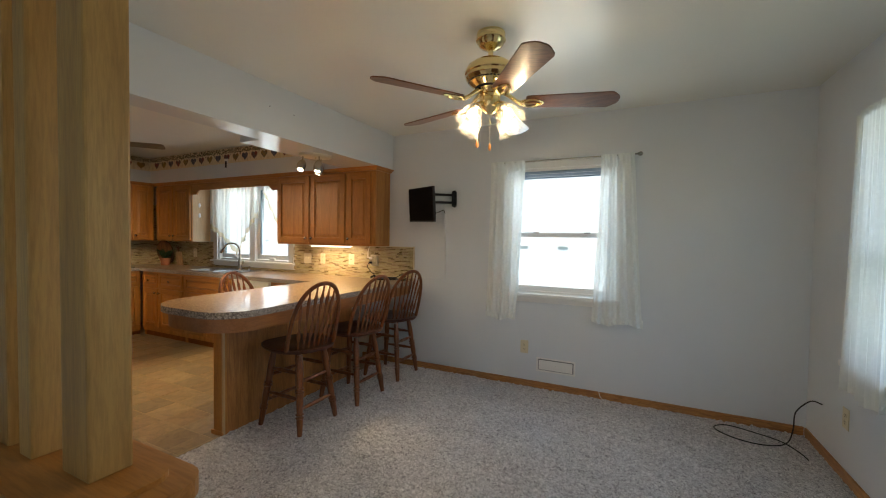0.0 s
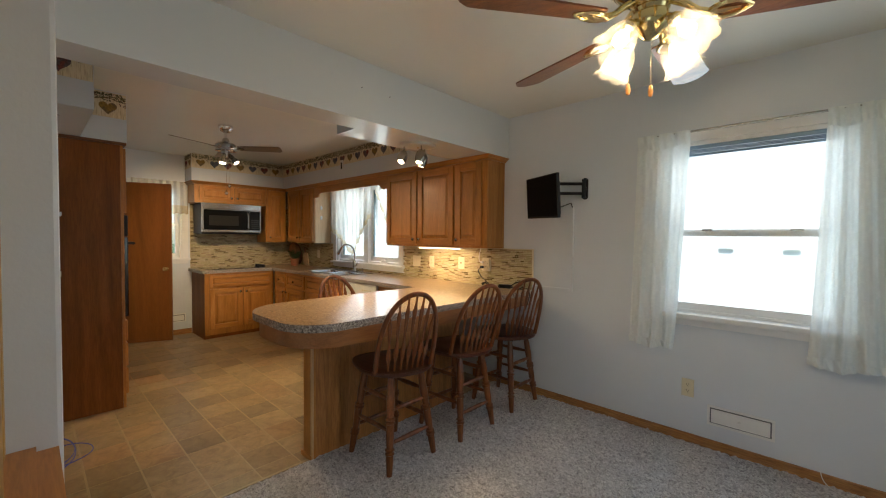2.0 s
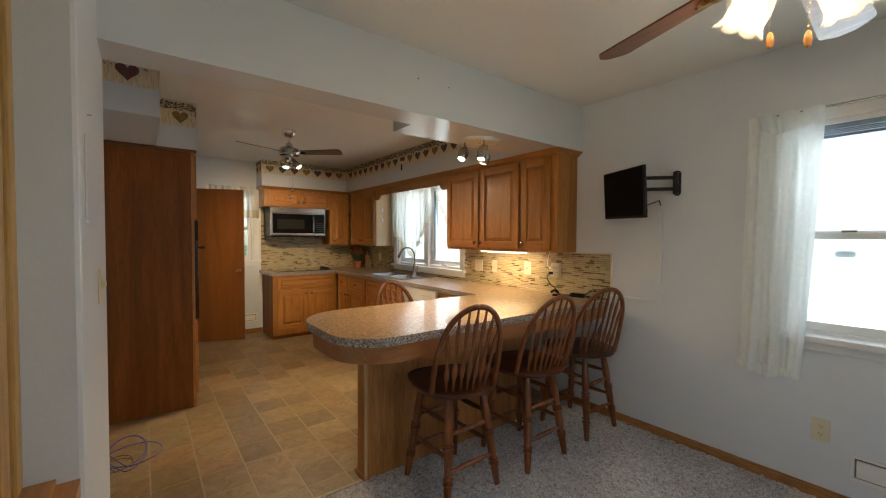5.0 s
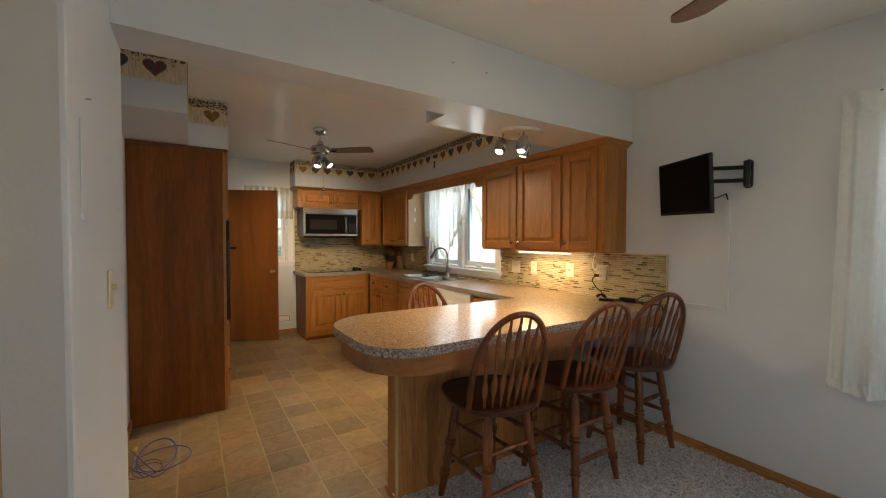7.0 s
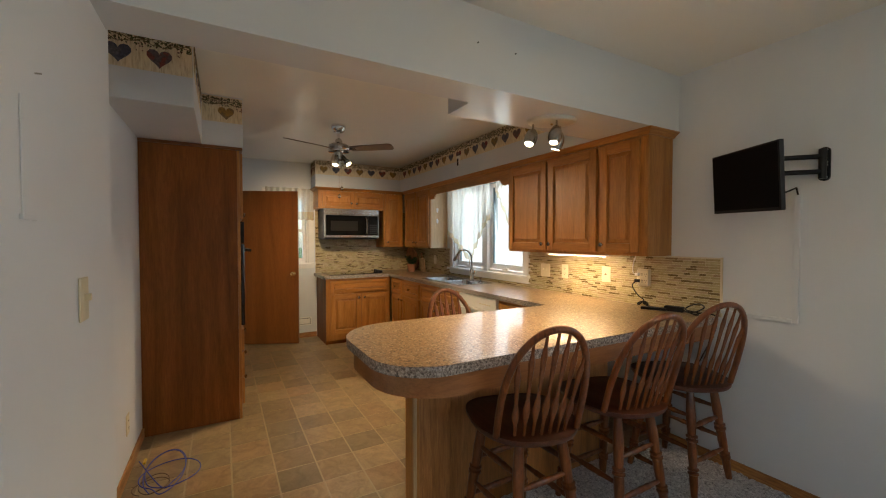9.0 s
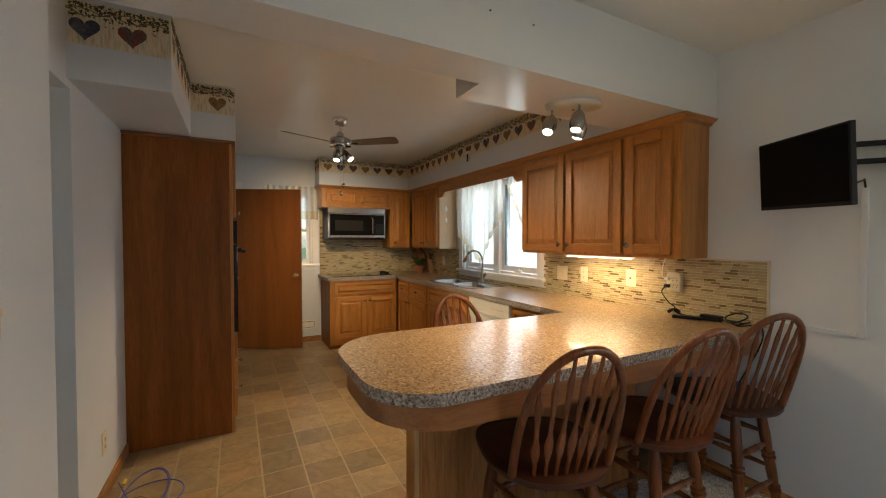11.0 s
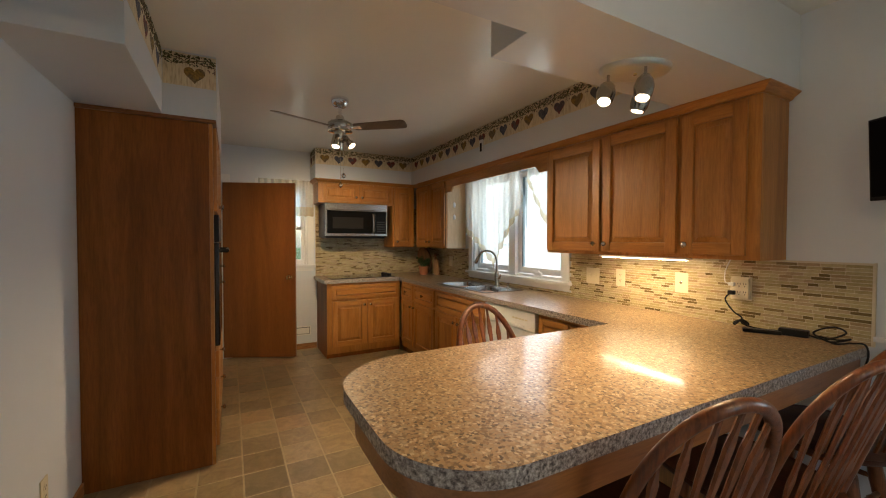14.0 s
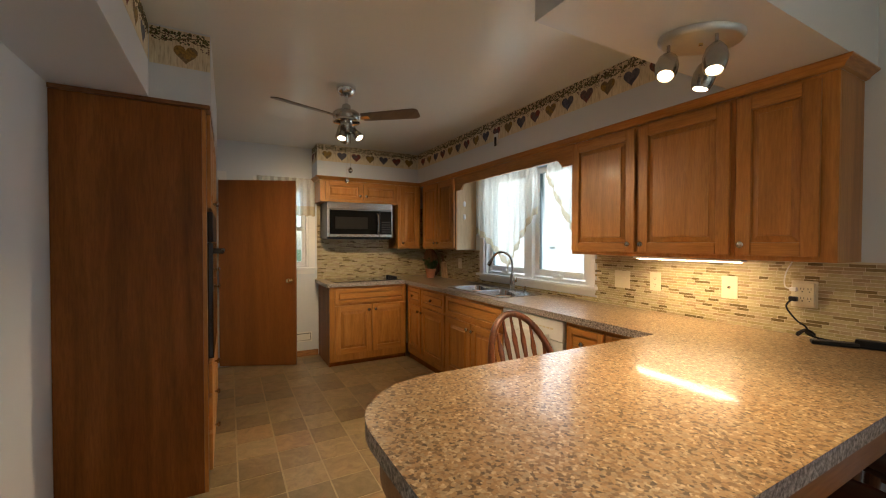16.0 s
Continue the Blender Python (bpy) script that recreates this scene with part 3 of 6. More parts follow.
curtain("white sheer curtain with woven sprigs, pinch pleated", pose(0, YN - 0.062, 0), (-1.495, -1.175), (-1.53, -1.25), 2.04, 0.62, 3, 0.4)
curtain("white sheer curtain with woven sprigs, flared hem", pose(0, YN - 0.062, 0), (-0.54, -0.29), (-0.59, -0.20), 2.04, 0.665, 4, 1.9)
curtain("long white sheer curtain on the side window", pose(XE - 0.062, 0, 0, 0, 0, 90), (3.05, 3.40), (3.03, 3.43), 2.045, 0.56, 7, 0.9)
rod = thing("curtain_rod", "thin brushed metal curtain rod with knob ends", "curtain rod", at=pose(0, YN - 0.062, 2.055))
part("rod", tube(bm_new(), [(-1.47, 0, 0), (-0.27, 0, 0)], 0.007, 10), NICKEL, rod, smooth=True)
for x, s in ((-1.47, -1), (-0.27, 1)):
    part("finial" if s > 0 else "end_cap", lathe(bm_new(), [(0.006, 0), (0.012, 0.004), (0.019, 0.016), (0.016, 0.03), (0.004, 0.038)] if s > 0 else [(0.008, 0), (0.008, 0.006), (0.0005, 0.008)], 14, pose(x, 0, 0, 0, 90 * s)), NICKEL, rod, smooth=True)
    part("bracket", box(bm_new(), x - s * 0.05 - 0.006, 0, -0.008, x - s * 0.05 + 0.006, 0.061, 0.006), NICKEL, rod)


def lace_swag(x_top0, x_top1, low0, low1, y, z1, seed):
    """A lace panel whose lower edge slants from one side to the other."""
    def at(u, v):
        x = x_top0 + (x_top1 - x_top0) * u
        low = low0 + (low1 - low0) * u ** 1.3
        z = low + (z1 - low) * v
        return Vector((x, y + 0.013 * math.sin(30 * u + seed) + 0.006 * math.sin(61 * u + 5 * v), z))
    return at


def lace_pair():
    t = thing("lace_curtain", "cream lace swag curtain above the sink", "curtain")
    for a, b, l0, l1, s in ((-5.56, -4.98, 1.45, 1.08, 0.3), (-4.62, -5.02, 1.60, 1.06, 2.1), (-4.08, -4.50, 1.30, 1.90, 1.1)):
        f = lace_swag(a, b, l0, l1, YN - 0.075, 2.0, s)
        p = part("lace_panel", sheet(bm_new(), f, 60, 24), LACE, t, smooth=True)

        def edge(u, v, f=f):
            q = f(u, 0.0)
            return Vector((q.x, q.y - 0.003, q.z + 0.075 * v - 0.018 + 0.012 * abs(math.sin(34 * u)) * (1 - v)))
        part("lace_edging", sheet(bm_new(), edge, 90, 4), LACEB, p, "scalloped crochet edging", True)


lace_pair()
t = thing("lace_valance", "cream lace valance on the small kitchen window", "curtain", at=pose(XW + 0.05, 0, 0))
part("lace_panel", sheet(bm_new(), lambda u, v: Vector((0.012 * math.sin(50 * u), 1.98 + 0.62 * u, 1.75 + 0.33 * v)), 60, 8), LACE, t, smooth=True)
part("lace_edging", sheet(bm_new(), lambda u, v: Vector((0.004 + 0.012 * math.sin(50 * u), 1.98 + 0.62 * u, 1.64 + 0.12 * v + 0.014 * abs(math.sin(26 * u)) * (1 - v))), 80, 4), LACEB, t, smooth=True)


# ---- cabinets ----
def knob(parent, x, y, z):
    part("knob", lathe(bm_new(), [(0.005, 0), (0.006, 0.012), (0.015, 0.018), (0.016, 0.024), (0.010, 0.030), (0.0005, 0.031)], 14, pose(x, y, z, 90)), NICKEL, parent, "small round nickel knob", True)


def raised_door(parent, x0, z0, x1, z1, y, side=0, up=False, drawer=False):
    """A frame and raised-panel front; y is the face of the case, the front stands 20 mm before it."""
    s = 0.038 if drawer else min(0.060, 0.22 * (z1 - z0))
    f = y - 0.020
    name = "drawer_front" if drawer else "door"
    a0, a1, b0, b1 = x0 + s, x1 - s, z0 + s, z1 - s
    k = 0.014 if drawer else min(0.032, 0.22 * (b1 - b0))
    bm = bm_new()
    steps = [(0, f + 0.004), (0.001, f + 0.015), (0.006, f + 0.015), (k - 0.002, f + 0.005), (k, f + 0.0005)]
    rings = [[bm.verts.new((x, yy, z)) for x, z in ((a0 + o, b0 + o), (a1 - o, b0 + o), (a1 - o, b1 - o), (a0 + o, b1 - o))] for o, yy in steps]
    for p, q in zip(rings, rings[1:]):
        for i in range(4):
            bm.faces.new((p[i], p[(i + 1) % 4], q[(i + 1) % 4], q[i]))
    bm.faces.new(rings[-1])
    d = part(name, bm, OAKH if drawer else OAK, parent)
    for a, b in ((x0, x0 + s), (x1 - s, x1)):
        part("stile", box(bm_new(), a, f, z0, b, y - 0.001, z1, 0.004), OAK, d)
    for a, b in ((z0, z0 + s), (z1 - s, z1)):
        part("rail", box(bm_new(), x0 + s + 0.0005, f + 0.0005, a, x1 - s - 0.0005, y - 0.001, b, 0.003), OAKH, d)
    if drawer:
        if side is not None:
            knob(d, (x0 + x1) / 2, f, (z0 + z1) / 2)
    elif side:
        knob(d, x1 - 0.03 if side > 0 else x0 + 0.03, f, z0 + 0.05 if up else z1 - 0.055)
    return d


def cabinet(name, label, w, d, z0, z1, at, toe=0.0, sides=OAK, group=""):
    """A case with its front at local y = 0, its back at y = d."""
    c = thing(name, label, "cabinet", group, at)
    bm = box(bm_new(), 0, 0.001, z0 + toe, w, 0.019, z1, 0.002)
    part("face_frame", bm, OAK, c)
    bm = box(bm_new(), 0, 0.0195, z0 + (0 if toe else 0.0), 0.018, d, z1, 0.001)
    part("side_panel", bm, sides, c)
    bm = box(bm_new(), w - 0.018, 0.0195, z0, w, d, z1, 0.001)
    part("side_panel", bm, sides, c)
    bm = box(bm_new(), 0.0185, 0.0195, z0 + toe + 0.001, w - 0.0185, d, z0 + toe + 0.019)
    box(bm, 0.0185, 0.0195, z1 - 0.018, w - 0.0185, d, z1 - 0.001)
    box(bm, 0.0185, d - 0.012, z0 + toe + 0.02, w - 0.0185, d - 0.002, z1 - 0.02)
    part("carcass", bm, OAKH, c)
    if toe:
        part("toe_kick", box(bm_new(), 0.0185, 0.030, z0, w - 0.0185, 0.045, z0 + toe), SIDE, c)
    return c


UF = 3.842                                    # face of the upper cabinets on the north wall
UZ0, UZ1 = 1.265, 2.040
UPPER = "honey oak wall cabinet with raised-panel doors"
c = cabinet("wall_cabinet", UPPER, 1.02, YN - UF - 0.002, UZ0, UZ1, pose(-4.045, UF, 0), group="upper cabinets")
raised_door(c, 0.012, 1.287, 0.497, 2.022, 0, 1, True)
raised_door(c, 0.522, 1.287, 1.003, 2.022, 0, -1, True)
c = cabinet("wall_cabinet", UPPER + " next to the bar", 0.366, YN - UF - 0.002, UZ0, UZ1, pose(-3.0235, UF, 0), group="upper cabinets")
raised_door(c, 0.010, 1.287, 0.313, 2.022, 0, -1, True)
# sides are oak too; their paler colour carries the light from the sink window
c = cabinet("wall_cabinet", UPPER + " and an oak end coloured paler for window light", 0.80, YN - UF - 0.002, UZ0, UZ1, pose(-6.47, UF, 0), sides=OAKLIT, group="upper cabinets")
raised_door(c, 0.02, 1.287, 0.395, 2.022, 0, 1, True)
raised_door(c, 0.415, 1.287, 0.785, 2.022, 0, -1, True)
UW = -6.528                                   # face of the upper cabinets on the west wall
c = cabinet("wall_cabinet", "narrow honey oak wall cabinet in the corner", 0.30, 0.33, UZ0, UZ1, pose(UW, 3.530, 0, 0, 0, 90), group="upper cabinets")
raised_door(c, 0.02, 1.287, 0.275, 2.022, 0, -1, True)
c = cabinet("wall_cabinet", "short honey oak cabinet above the microwave", 0.925, 0.33, 1.80, UZ1, pose(UW, 2.600, 0, 0, 0, 90), group="upper cabinets")
raised_door(c, 0.055, 1.825, 0.475, 2.022, 0, 1, True)
raised_door(c, 0.490, 1.825, 0.910, 2.022, 0, -1, True)


def crown():
    t = thing("crown_trim", "oak crown moulding along the tops of the cabinets", "trim")
    prof = [(0, 0), (-0.014, 0.004), (-0.020, 0.015), (-0.040, 0.028), (-0.046, 0.033), (-0.046, 0.039), (0, 0.039)]

    z = UZ1
    path = [((XW + 0.012, 2.600), (0, -1)), ((UW, 2.600), (1, -1)), ((UW, UF), (1, -1)), ((-2.657, UF), (1, -1)), ((-2.657, YN - 0.002), (1, 0))]
    for (p, a), (q, b) in zip(path, path[1:]):
        bm = bm_new()
        rings = [[bm.verts.new((x - o[0] * y, w - o[1] * y, z + h)) for y, h in prof] for (x, w), o in ((p, a), (q, b))]
        n = len(prof)
        for k in range(n):
            bm.faces.new((rings[0][k], rings[0][(k + 1) % n], rings[1][(k + 1) % n], rings[1][k]))
        bm.faces.new(rings[0])
        bm.faces.new(rings[1][::-1])
        part("moulding", bm, OAKH if p[1] == q[1] else OAKY, t)


crown()


def window_valance():
    """The scalloped board that joins the cabinets across the sink window."""
    x0, x1, zt = -5.668, -4.047, UZ1 + 0.036
    end = [(0, 1.895), (0.10, 1.895), (0.112, 1.915), (0.125, 1.922), (0.135, 1.940), (0.160, 1.950)]
    pts = [(x0, zt)] + [(x0 + a, z) for a, z in end] + [(x1 - a, z) for a, z in end[::-1]] + [(x1, zt)]
    bm = prism(bm_new(), [(x, z) for x, z in pts], -UF - 0.019, -UF - 0.001, pose(0, 0, 0, 90))
    solid("window_valance", bm, OAKH, "scalloped oak valance board above the sink window", "valance")


window_valance()
for z in (1.62, 1.76):
    t = thing("hook", "small white oval adhesive hook on the cabinet end", "hook", "cabinet hooks", pose(-5.669, 3.95, z, 0, 90, 0))
    part("plate", lathe(bm_new(), [(0.018, 0.0), (0.018, 0.004), (0.012, 0.008), (0.0005, 0.009)], 16, Matrix.Diagonal((1.7, 0.85, 1, 1))), WHITEP, t, smooth=True)

# base cabinets: north run, then the west run and the corner
BF, BT = 3.535, 0.865
BASE = "honey oak base cabinet with raised-panel doors"
c = cabinet("base_cabinet", BASE + " and two drawers", 0.915, YN - BF - 0.002, 0, BT, pose(-6.235, BF, 0), 0.07, group="base cabinets")
raised_door(c, 0.03, 0.665, 0.365, 0.835, 0, 0, drawer=True)
raised_door(c, 0.39, 0.665, 0.895, 0.835, 0, 0, drawer=True)
raised_door(c, 0.03, 0.13, 0.365, 0.645, 0, 1)
raised_door(c, 0.39, 0.13, 0.895, 0.645, 0, -1)
c = cabinet("sink_cabinet", "honey oak sink cabinet with a false drawer front", 0.905, YN - BF - 0.002, 0, BT, pose(-5.318, BF, 0), 0.07, group="base cabinets")
raised_door(c, 0.02, 0.665, 0.885, 0.835, 0, None, drawer=True)
raised_door(c, 0.02, 0.13, 0.445, 0.645, 0, 1)
raised_door(c, 0.46, 0.13, 0.885, 0.645, 0, -1)
c = cabinet("base_cabinet", BASE + " beside the dishwasher", 0.57, YN - BF - 0.002, 0, BT, pose(-3.798, BF, 0), 0.07, group="base cabinets")
raised_door(c, 0.02, 0.665, 0.285, 0.835, 0, 0, drawer=True)
raised_door(c, 0.305, 0.665, 0.555, 0.835, 0, 0, drawer=True)
raised_door(c, 0.02, 0.13, 0.285, 0.645, 0, 1)
raised_door(c, 0.305, 0.13, 0.555, 0.645, 0, -1)
dw = thing("dishwasher", "white built-in dishwasher under the counter", "dishwasher", at=pose(-4.410, BF - 0.02, 0))
part("body", box(bm_new(), 0.006, 0.03, 0.1, 0.602, 0.56, 0.86), WHITEP, dw)
part("door", box(bm_new(), 0.004, 0, 0.11, 0.604, 0.029, 0.72, 0.006), WHITEP, dw)
p = part("control_panel", box(bm_new(), 0.004, -0.004, 0.724, 0.604, 0.029, 0.855, 0.006), WHITEP, dw)
part("handle", box(bm_new(), 0.12, -0.016, 0.735, 0.49, -0.0045, 0.752, 0.004), WHITEP, p)
for k in range(5):
    part("button", box(bm_new(), 0.36 + 0.035 * k, -0.007, 0.79, 0.385 + 0.035 * k, -0.0045, 0.80, 0.001), IVORY, p)
part("kick_plate", box(bm_new(), 0.01, 0.06, 0.0, 0.6, 0.075, 0.099), BLACK, dw)
BW = -6.285
c = cabinet("base_cabinet", BASE + " below the cooktop", 0.885, BW - XW - 0.003, 0, BT, pose(BW, 2.645, 0, 0, 0, 90), 0.05, SIDE, group="base cabinets")
raised_door(c, 0.055, 0.68, 0.865, 0.835, 0, None, drawer=True)
raised_door(c, 0.055, 0.13, 0.455, 0.655, 0, 1)
raised_door(c, 0.470, 0.13, 0.865, 0.655, 0, -1)


# ---- countertop ----
def rounded(points, radii, n=10):
    """Round the corners of an outline."""
    out = []
    m = len(points)
    for i, (p, r) in enumerate(zip(points, radii)):
        p = Vector(p)
        a, b = (Vector(points[i - 1]) - p).normalized(), (Vector(points[(i + 1) % m]) - p).normalized()
        if not r:
            out.append((p.x, p.y))
            continue
        half = a.angle(b) / 2
        start, centre = p + a * (r / math.tan(half)), p + (a + b).normalized() * (r / math.sin(half))
        end = p + b * (r / math.tan(half))
        t0, t1 = math.atan2(*(start - centre).yx), math.atan2(*(end - centre).yx)
        d = (t1 - t0 + math.pi) % (2 * math.pi) - math.pi
        out += [(centre.x + r * math.cos(t0 + d * k / n), centre.y + r * math.sin(t0 + d * k / n)) for k in range(n + 1)]
    return out


PENF, PENB, PENE, CF, CW = -2.365, -3.20, 1.985, 3.50, -6.245
SINKX0, SINKX1, SINKY0, SINKY1 = -5.40, -4.52, 3.575, 4.02


def slab_outline(o=0.0):
    return rounded([(PENF - o, YN - 0.002), (XW + 0.002, YN - 0.002), (XW + 0.002, 2.605), (CW, 2.605), (CW, CF), (PENB + o, CF), (PENB + o, PENE + o), (PENF - o, PENE + o)],
                   [0, 0, 0, 0.02, 0, 0, 0.30, 0.24], 14)


def countertop():
    t = thing("countertop", "brown and grey chip-patterned laminate countertop with a rounded bar end", "countertop")
    top = slab_outline()
    bm = bm_new()
    n = len(top)
    # the top face, with a hole for the sink
    hole = [(SINKX0 + 0.02, SINKY0 + 0.02), (SINKX1 - 0.02, SINKY0 + 0.02), (SINKX1 - 0.02, SINKY1 - 0.02), (SINKX0 + 0.02, SINKY1 - 0.02)]
    ov = [bm.verts.new((x, y, ZC)) for x, y in top]
    hv = [bm.verts.new((x, y, ZC)) for x, y in hole]
    es = [bm.edges.new((ov[k], ov[(k + 1) % n])) for k in range(n)] + [bm.edges.new((hv[k], hv[(k + 1) % 4])) for k in range(4)]
    bmesh.ops.triangle_fill(bm, use_beauty=True, use_dissolve=False, edges=es)
    part("top", bm, COUNTER, t)
    bm = bm_new()
    hi = [bm.verts.new((x, y, ZC - 0.0005)) for x, y in top]
    lo = [bm.verts.new((x, y, ZC - 0.042)) for x, y in top]
    for k in range(n):
        bm.faces.new((hi[k], hi[(k + 1) % n], lo[(k + 1) % n], lo[k]))
    part("edge", bm, EDGE, t, "grey speckled laminate edge", True)
    bm = bm_new()
    lo = [bm.verts.new((x, y, ZC - 0.042)) for x, y in top]
    hv = [bm.verts.new((x, y, ZC - 0.042)) for x, y in hole]
    es = [bm.edges.new((lo[k], lo[(k + 1) % n])) for k in range(n)] + [bm.edges.new((hv[k], hv[(k + 1) % 4])) for k in range(4)]
    bmesh.ops.triangle_fill(bm, use_beauty=True, use_dissolve=False, edges=es)
    part("underside", bm, PONY, t)


countertop()


def bar_base():
    t = thing("breakfast_bar", "oak-panelled bar base with a curved apron under the counter", "breakfast bar")
    z0, z1 = ZC - 0.134, ZC - 0.043
    outer = rounded([(PENF - 0.022, YN - 0.004), (PENF - 0.022, PENE + 0.022), (PENB + 0.022, PENE + 0.022), (PENB + 0.022, CF - 0.02)], [0, 0.27, 0.33, 0], 14)
    inner = rounded([(PENF - 0.042, YN - 0.004), (PENF - 0.042, PENE + 0.042), (PENB + 0.042, PENE + 0.042), (PENB + 0.042, CF - 0.02)], [0, 0.25, 0.31, 0], 14)
    bm = bm_new()
    ring = [[bm.verts.new((x, y, z)) for x, y in o] for o in (outer, inner) for z in (z0, z1)]
    for k in range(len(outer) - 1):
        for a, b in ((0, 1), (1, 3), (3, 2), (2, 0)):
            bm.faces.new((ring[a][k], ring[a][k + 1], ring[b][k + 1], ring[b][k]))
    part("apron", bm, wood("bent_oak", (0.30, 0.118, 0.034), (0.39, 0.160, 0.048), (0.46, 0.20, 0.066), "y", 0.34, 0.3, 0.1, 0.6, 0.5), t, "bent oak apron following the rounded end", True)
    part("panel", box(bm_new(), -2.80, 2.275, 0, -2.755, 3.60, ZC - 0.044, 0.002), PONY, t)
    part("end_post", box(bm_new(), -2.845, 2.245, 0.0, -2.745, 2.274, ZC - 0.136, 0.003), OAK, t)
    part("corner_bead", tube(bm_new(), [(-2.748, 2.25, 0.0), (-2.748, 2.25, ZC - 0.136)], 0.010, 10), OAKLIT, t, smooth=True)
    part("shoe", box(bm_new(), -2.86, 2.236, 0, -2.74, 2.244, 0.03, 0.002), OAKH, t)


bar_base()


# ---- tall cabinet with the wall oven, seen from its side ----
def oven_tower():
    w = 0.78
    c = thing("oven_cabinet", "tall dark-sided oak cabinet holding a wall oven", "cabinet", at=pose(-4.475, 1.60, 0, 0, 0, 180))
    d = 1.60 - 0.982
    part("side_panel", box(bm_new(), 0, 0.0195, 0, 0.02, d, 2.045, 0.001), SIDE, c, "dark walnut-toned veneer end panel")
    part("side_panel", box(bm_new(), w - 0.02, 0.0195, 0, w, d, 2.045, 0.001), SIDE, c)
    part("face_frame", box(bm_new(), 0, 0, 0, 0.045, 0.019, 2.045, 0.002), OAK, c)
    part("face_frame", box(bm_new(), w - 0.045, 0, 0, w, 0.019, 2.045, 0.002), OAK, c)
    part("back", box(bm_new(), 0.0205, d - 0.012, 0.02, w - 0.0205, d - 0.002, 2.04), OAK, c)
    part("top", box(bm_new(), 0.0205, 0.02, 2.02, w - 0.0205, d - 0.013, 2.044), OAKH, c)
    part("cap_moulding", box(bm_new(), -0.014, -0.02, 2.046, w, d, 2.068, 0.005), wood("cap_wood", (0.17, 0.057, 0.010), (0.235, 0.083, 0.015), (0.29, 0.112, 0.023), "y", 0.4), c)
    raised_door(c, 0.03, 1.53, 0.385, 2.03, 0, 1, True)
    raised_door(c, 0.395, 1.53, 0.75, 2.03, 0, -1, True)
    for z0, z1 in ((0.10, 0.30), (0.32, 0.50), (0.52, 0.68)):
        raised_door(c, 0.03, z0, 0.75, z1, 0, 0, drawer=True)
    o = thing("wall_oven", "black glass built-in wall oven", "oven", at=pose(-4.475, 1.60, 0, 0, 0, 180))
    part("body", box(bm_new(), 0.05, 0.001, 0.70, w - 0.05, 0.5, 1.51), BLACK, o)
    part("door", box(bm_new(), 0.035, -0.028, 0.71, w - 0.035, -0.0005, 1.34, 0.006), GLOSSB, o)
    part("control_panel", box(bm_new(), 0.035, -0.028, 1.345, w - 0.035, -0.0005, 1.51, 0.006), BLACK, o)
    part("handle", tube(bm_new(), [(0.08, -0.028, 1.29), (0.08, -0.07, 1.29), (w - 0.08, -0.07, 1.29), (w - 0.08, -0.028, 1.29)], 0.011, 8), BLACK, o, smooth=True)


oven_tower()
c = cabinet("pantry_cabinet", "tall oak pantry cabinet next to the oven", 0.46, 0.615, 0, 2.045, pose(-5.258, 1.60, 0, 0, 0, 180), 0.09, group="")
raised_door(c, 0.02, 1.10, 0.44, 2.03, 0, -1, True)
raised_door(c, 0.02, 0.12, 0.44, 1.08, 0, -1)


# ---- inner door, standing open ----
def inner_door():
    hinge, free = Vector((-6.85, 1.612, 0)), Vector((-6.52, 2.34, 0))
    w = (free - hinge).length
    ang = math.degrees(math.atan2(free.y - hinge.y, free.x - hinge.x))
    d = thing("door_1", "flush reddish-brown wooden door standing open", "door", at=pose(hinge.x, hinge.y, 0, 0, 0, ang), kind="structure")
    part("leaf", box(bm_new(), 0, 0.0, 0.015, w, 0.036, 2.005, 0.003), DOORW, d)
    for s in (-1, 1):
        y = 0.0 if s < 0 else 0.036
        k = part("door_knob", lathe(bm_new(), [(0.028, 0), (0.028, 0.006), (0.010, 0.012), (0.010, 0.03), (0.026, 0.042), (0.026, 0.055), (0.014, 0.062), (0.0005, 0.063)], 18, pose(w - 0.06, y, 0.93, 90 * -s)), BRASS, d, "brass door knob", True)
    for z in (0.25, 1.0, 1.8):
        part("hinge", tube(bm_new(), [(0.0, 0.042, z), (0.0, 0.042, z + 0.09)], 0.006, 8), BRASS, d, smooth=True)


inner_door()
t = thing("door_casing", "white casing of the back doorway", "door frame", kind="structure")
part("casing", box(bm_new(), XW + 0.001, 1.62, 0, XW + 0.016, 1.69, 2.10, 0.003), TRIMW, t)
part("casing", box(bm_new(), XW + 0.001, 0.985, 2.031, XW + 0.016, 1.619, 2.10, 0.003), TRIMW, t)
structure("wall_back_entry", box(bm_new(), XW - 1.3, 0.4, -0.3, XW - 1.2, 2.1, H), WALL, "plain wall of the back entry", "wall")
structure("wall_back_entry_side", box(bm_new(), XW - 1.2, 0.4, -0.3, XW - 0.161, 0.5, H), WALL, "plain wall of the back entry", "wall")
structure("wall_back_entry_end", box(bm_new(), XW - 1.2, 1.9, -0.3, XW - 0.161, 2.0, H), WALL, "plain wall of the back entry", "wall")
structure("ceiling_back_entry", box(bm_new(), XW - 1.3, 0.4, H, XW - 0.161, 2.1, H + 0.2), CEIL, "plain ceiling of the back entry", "ceiling")
structure("floor_back_entry", box(bm_new(), XW - 1.3, 0.4, -0.35, XW - 0.161, 2.1, -0.006), FGROUT, "plain floor of the back entry", "floor")


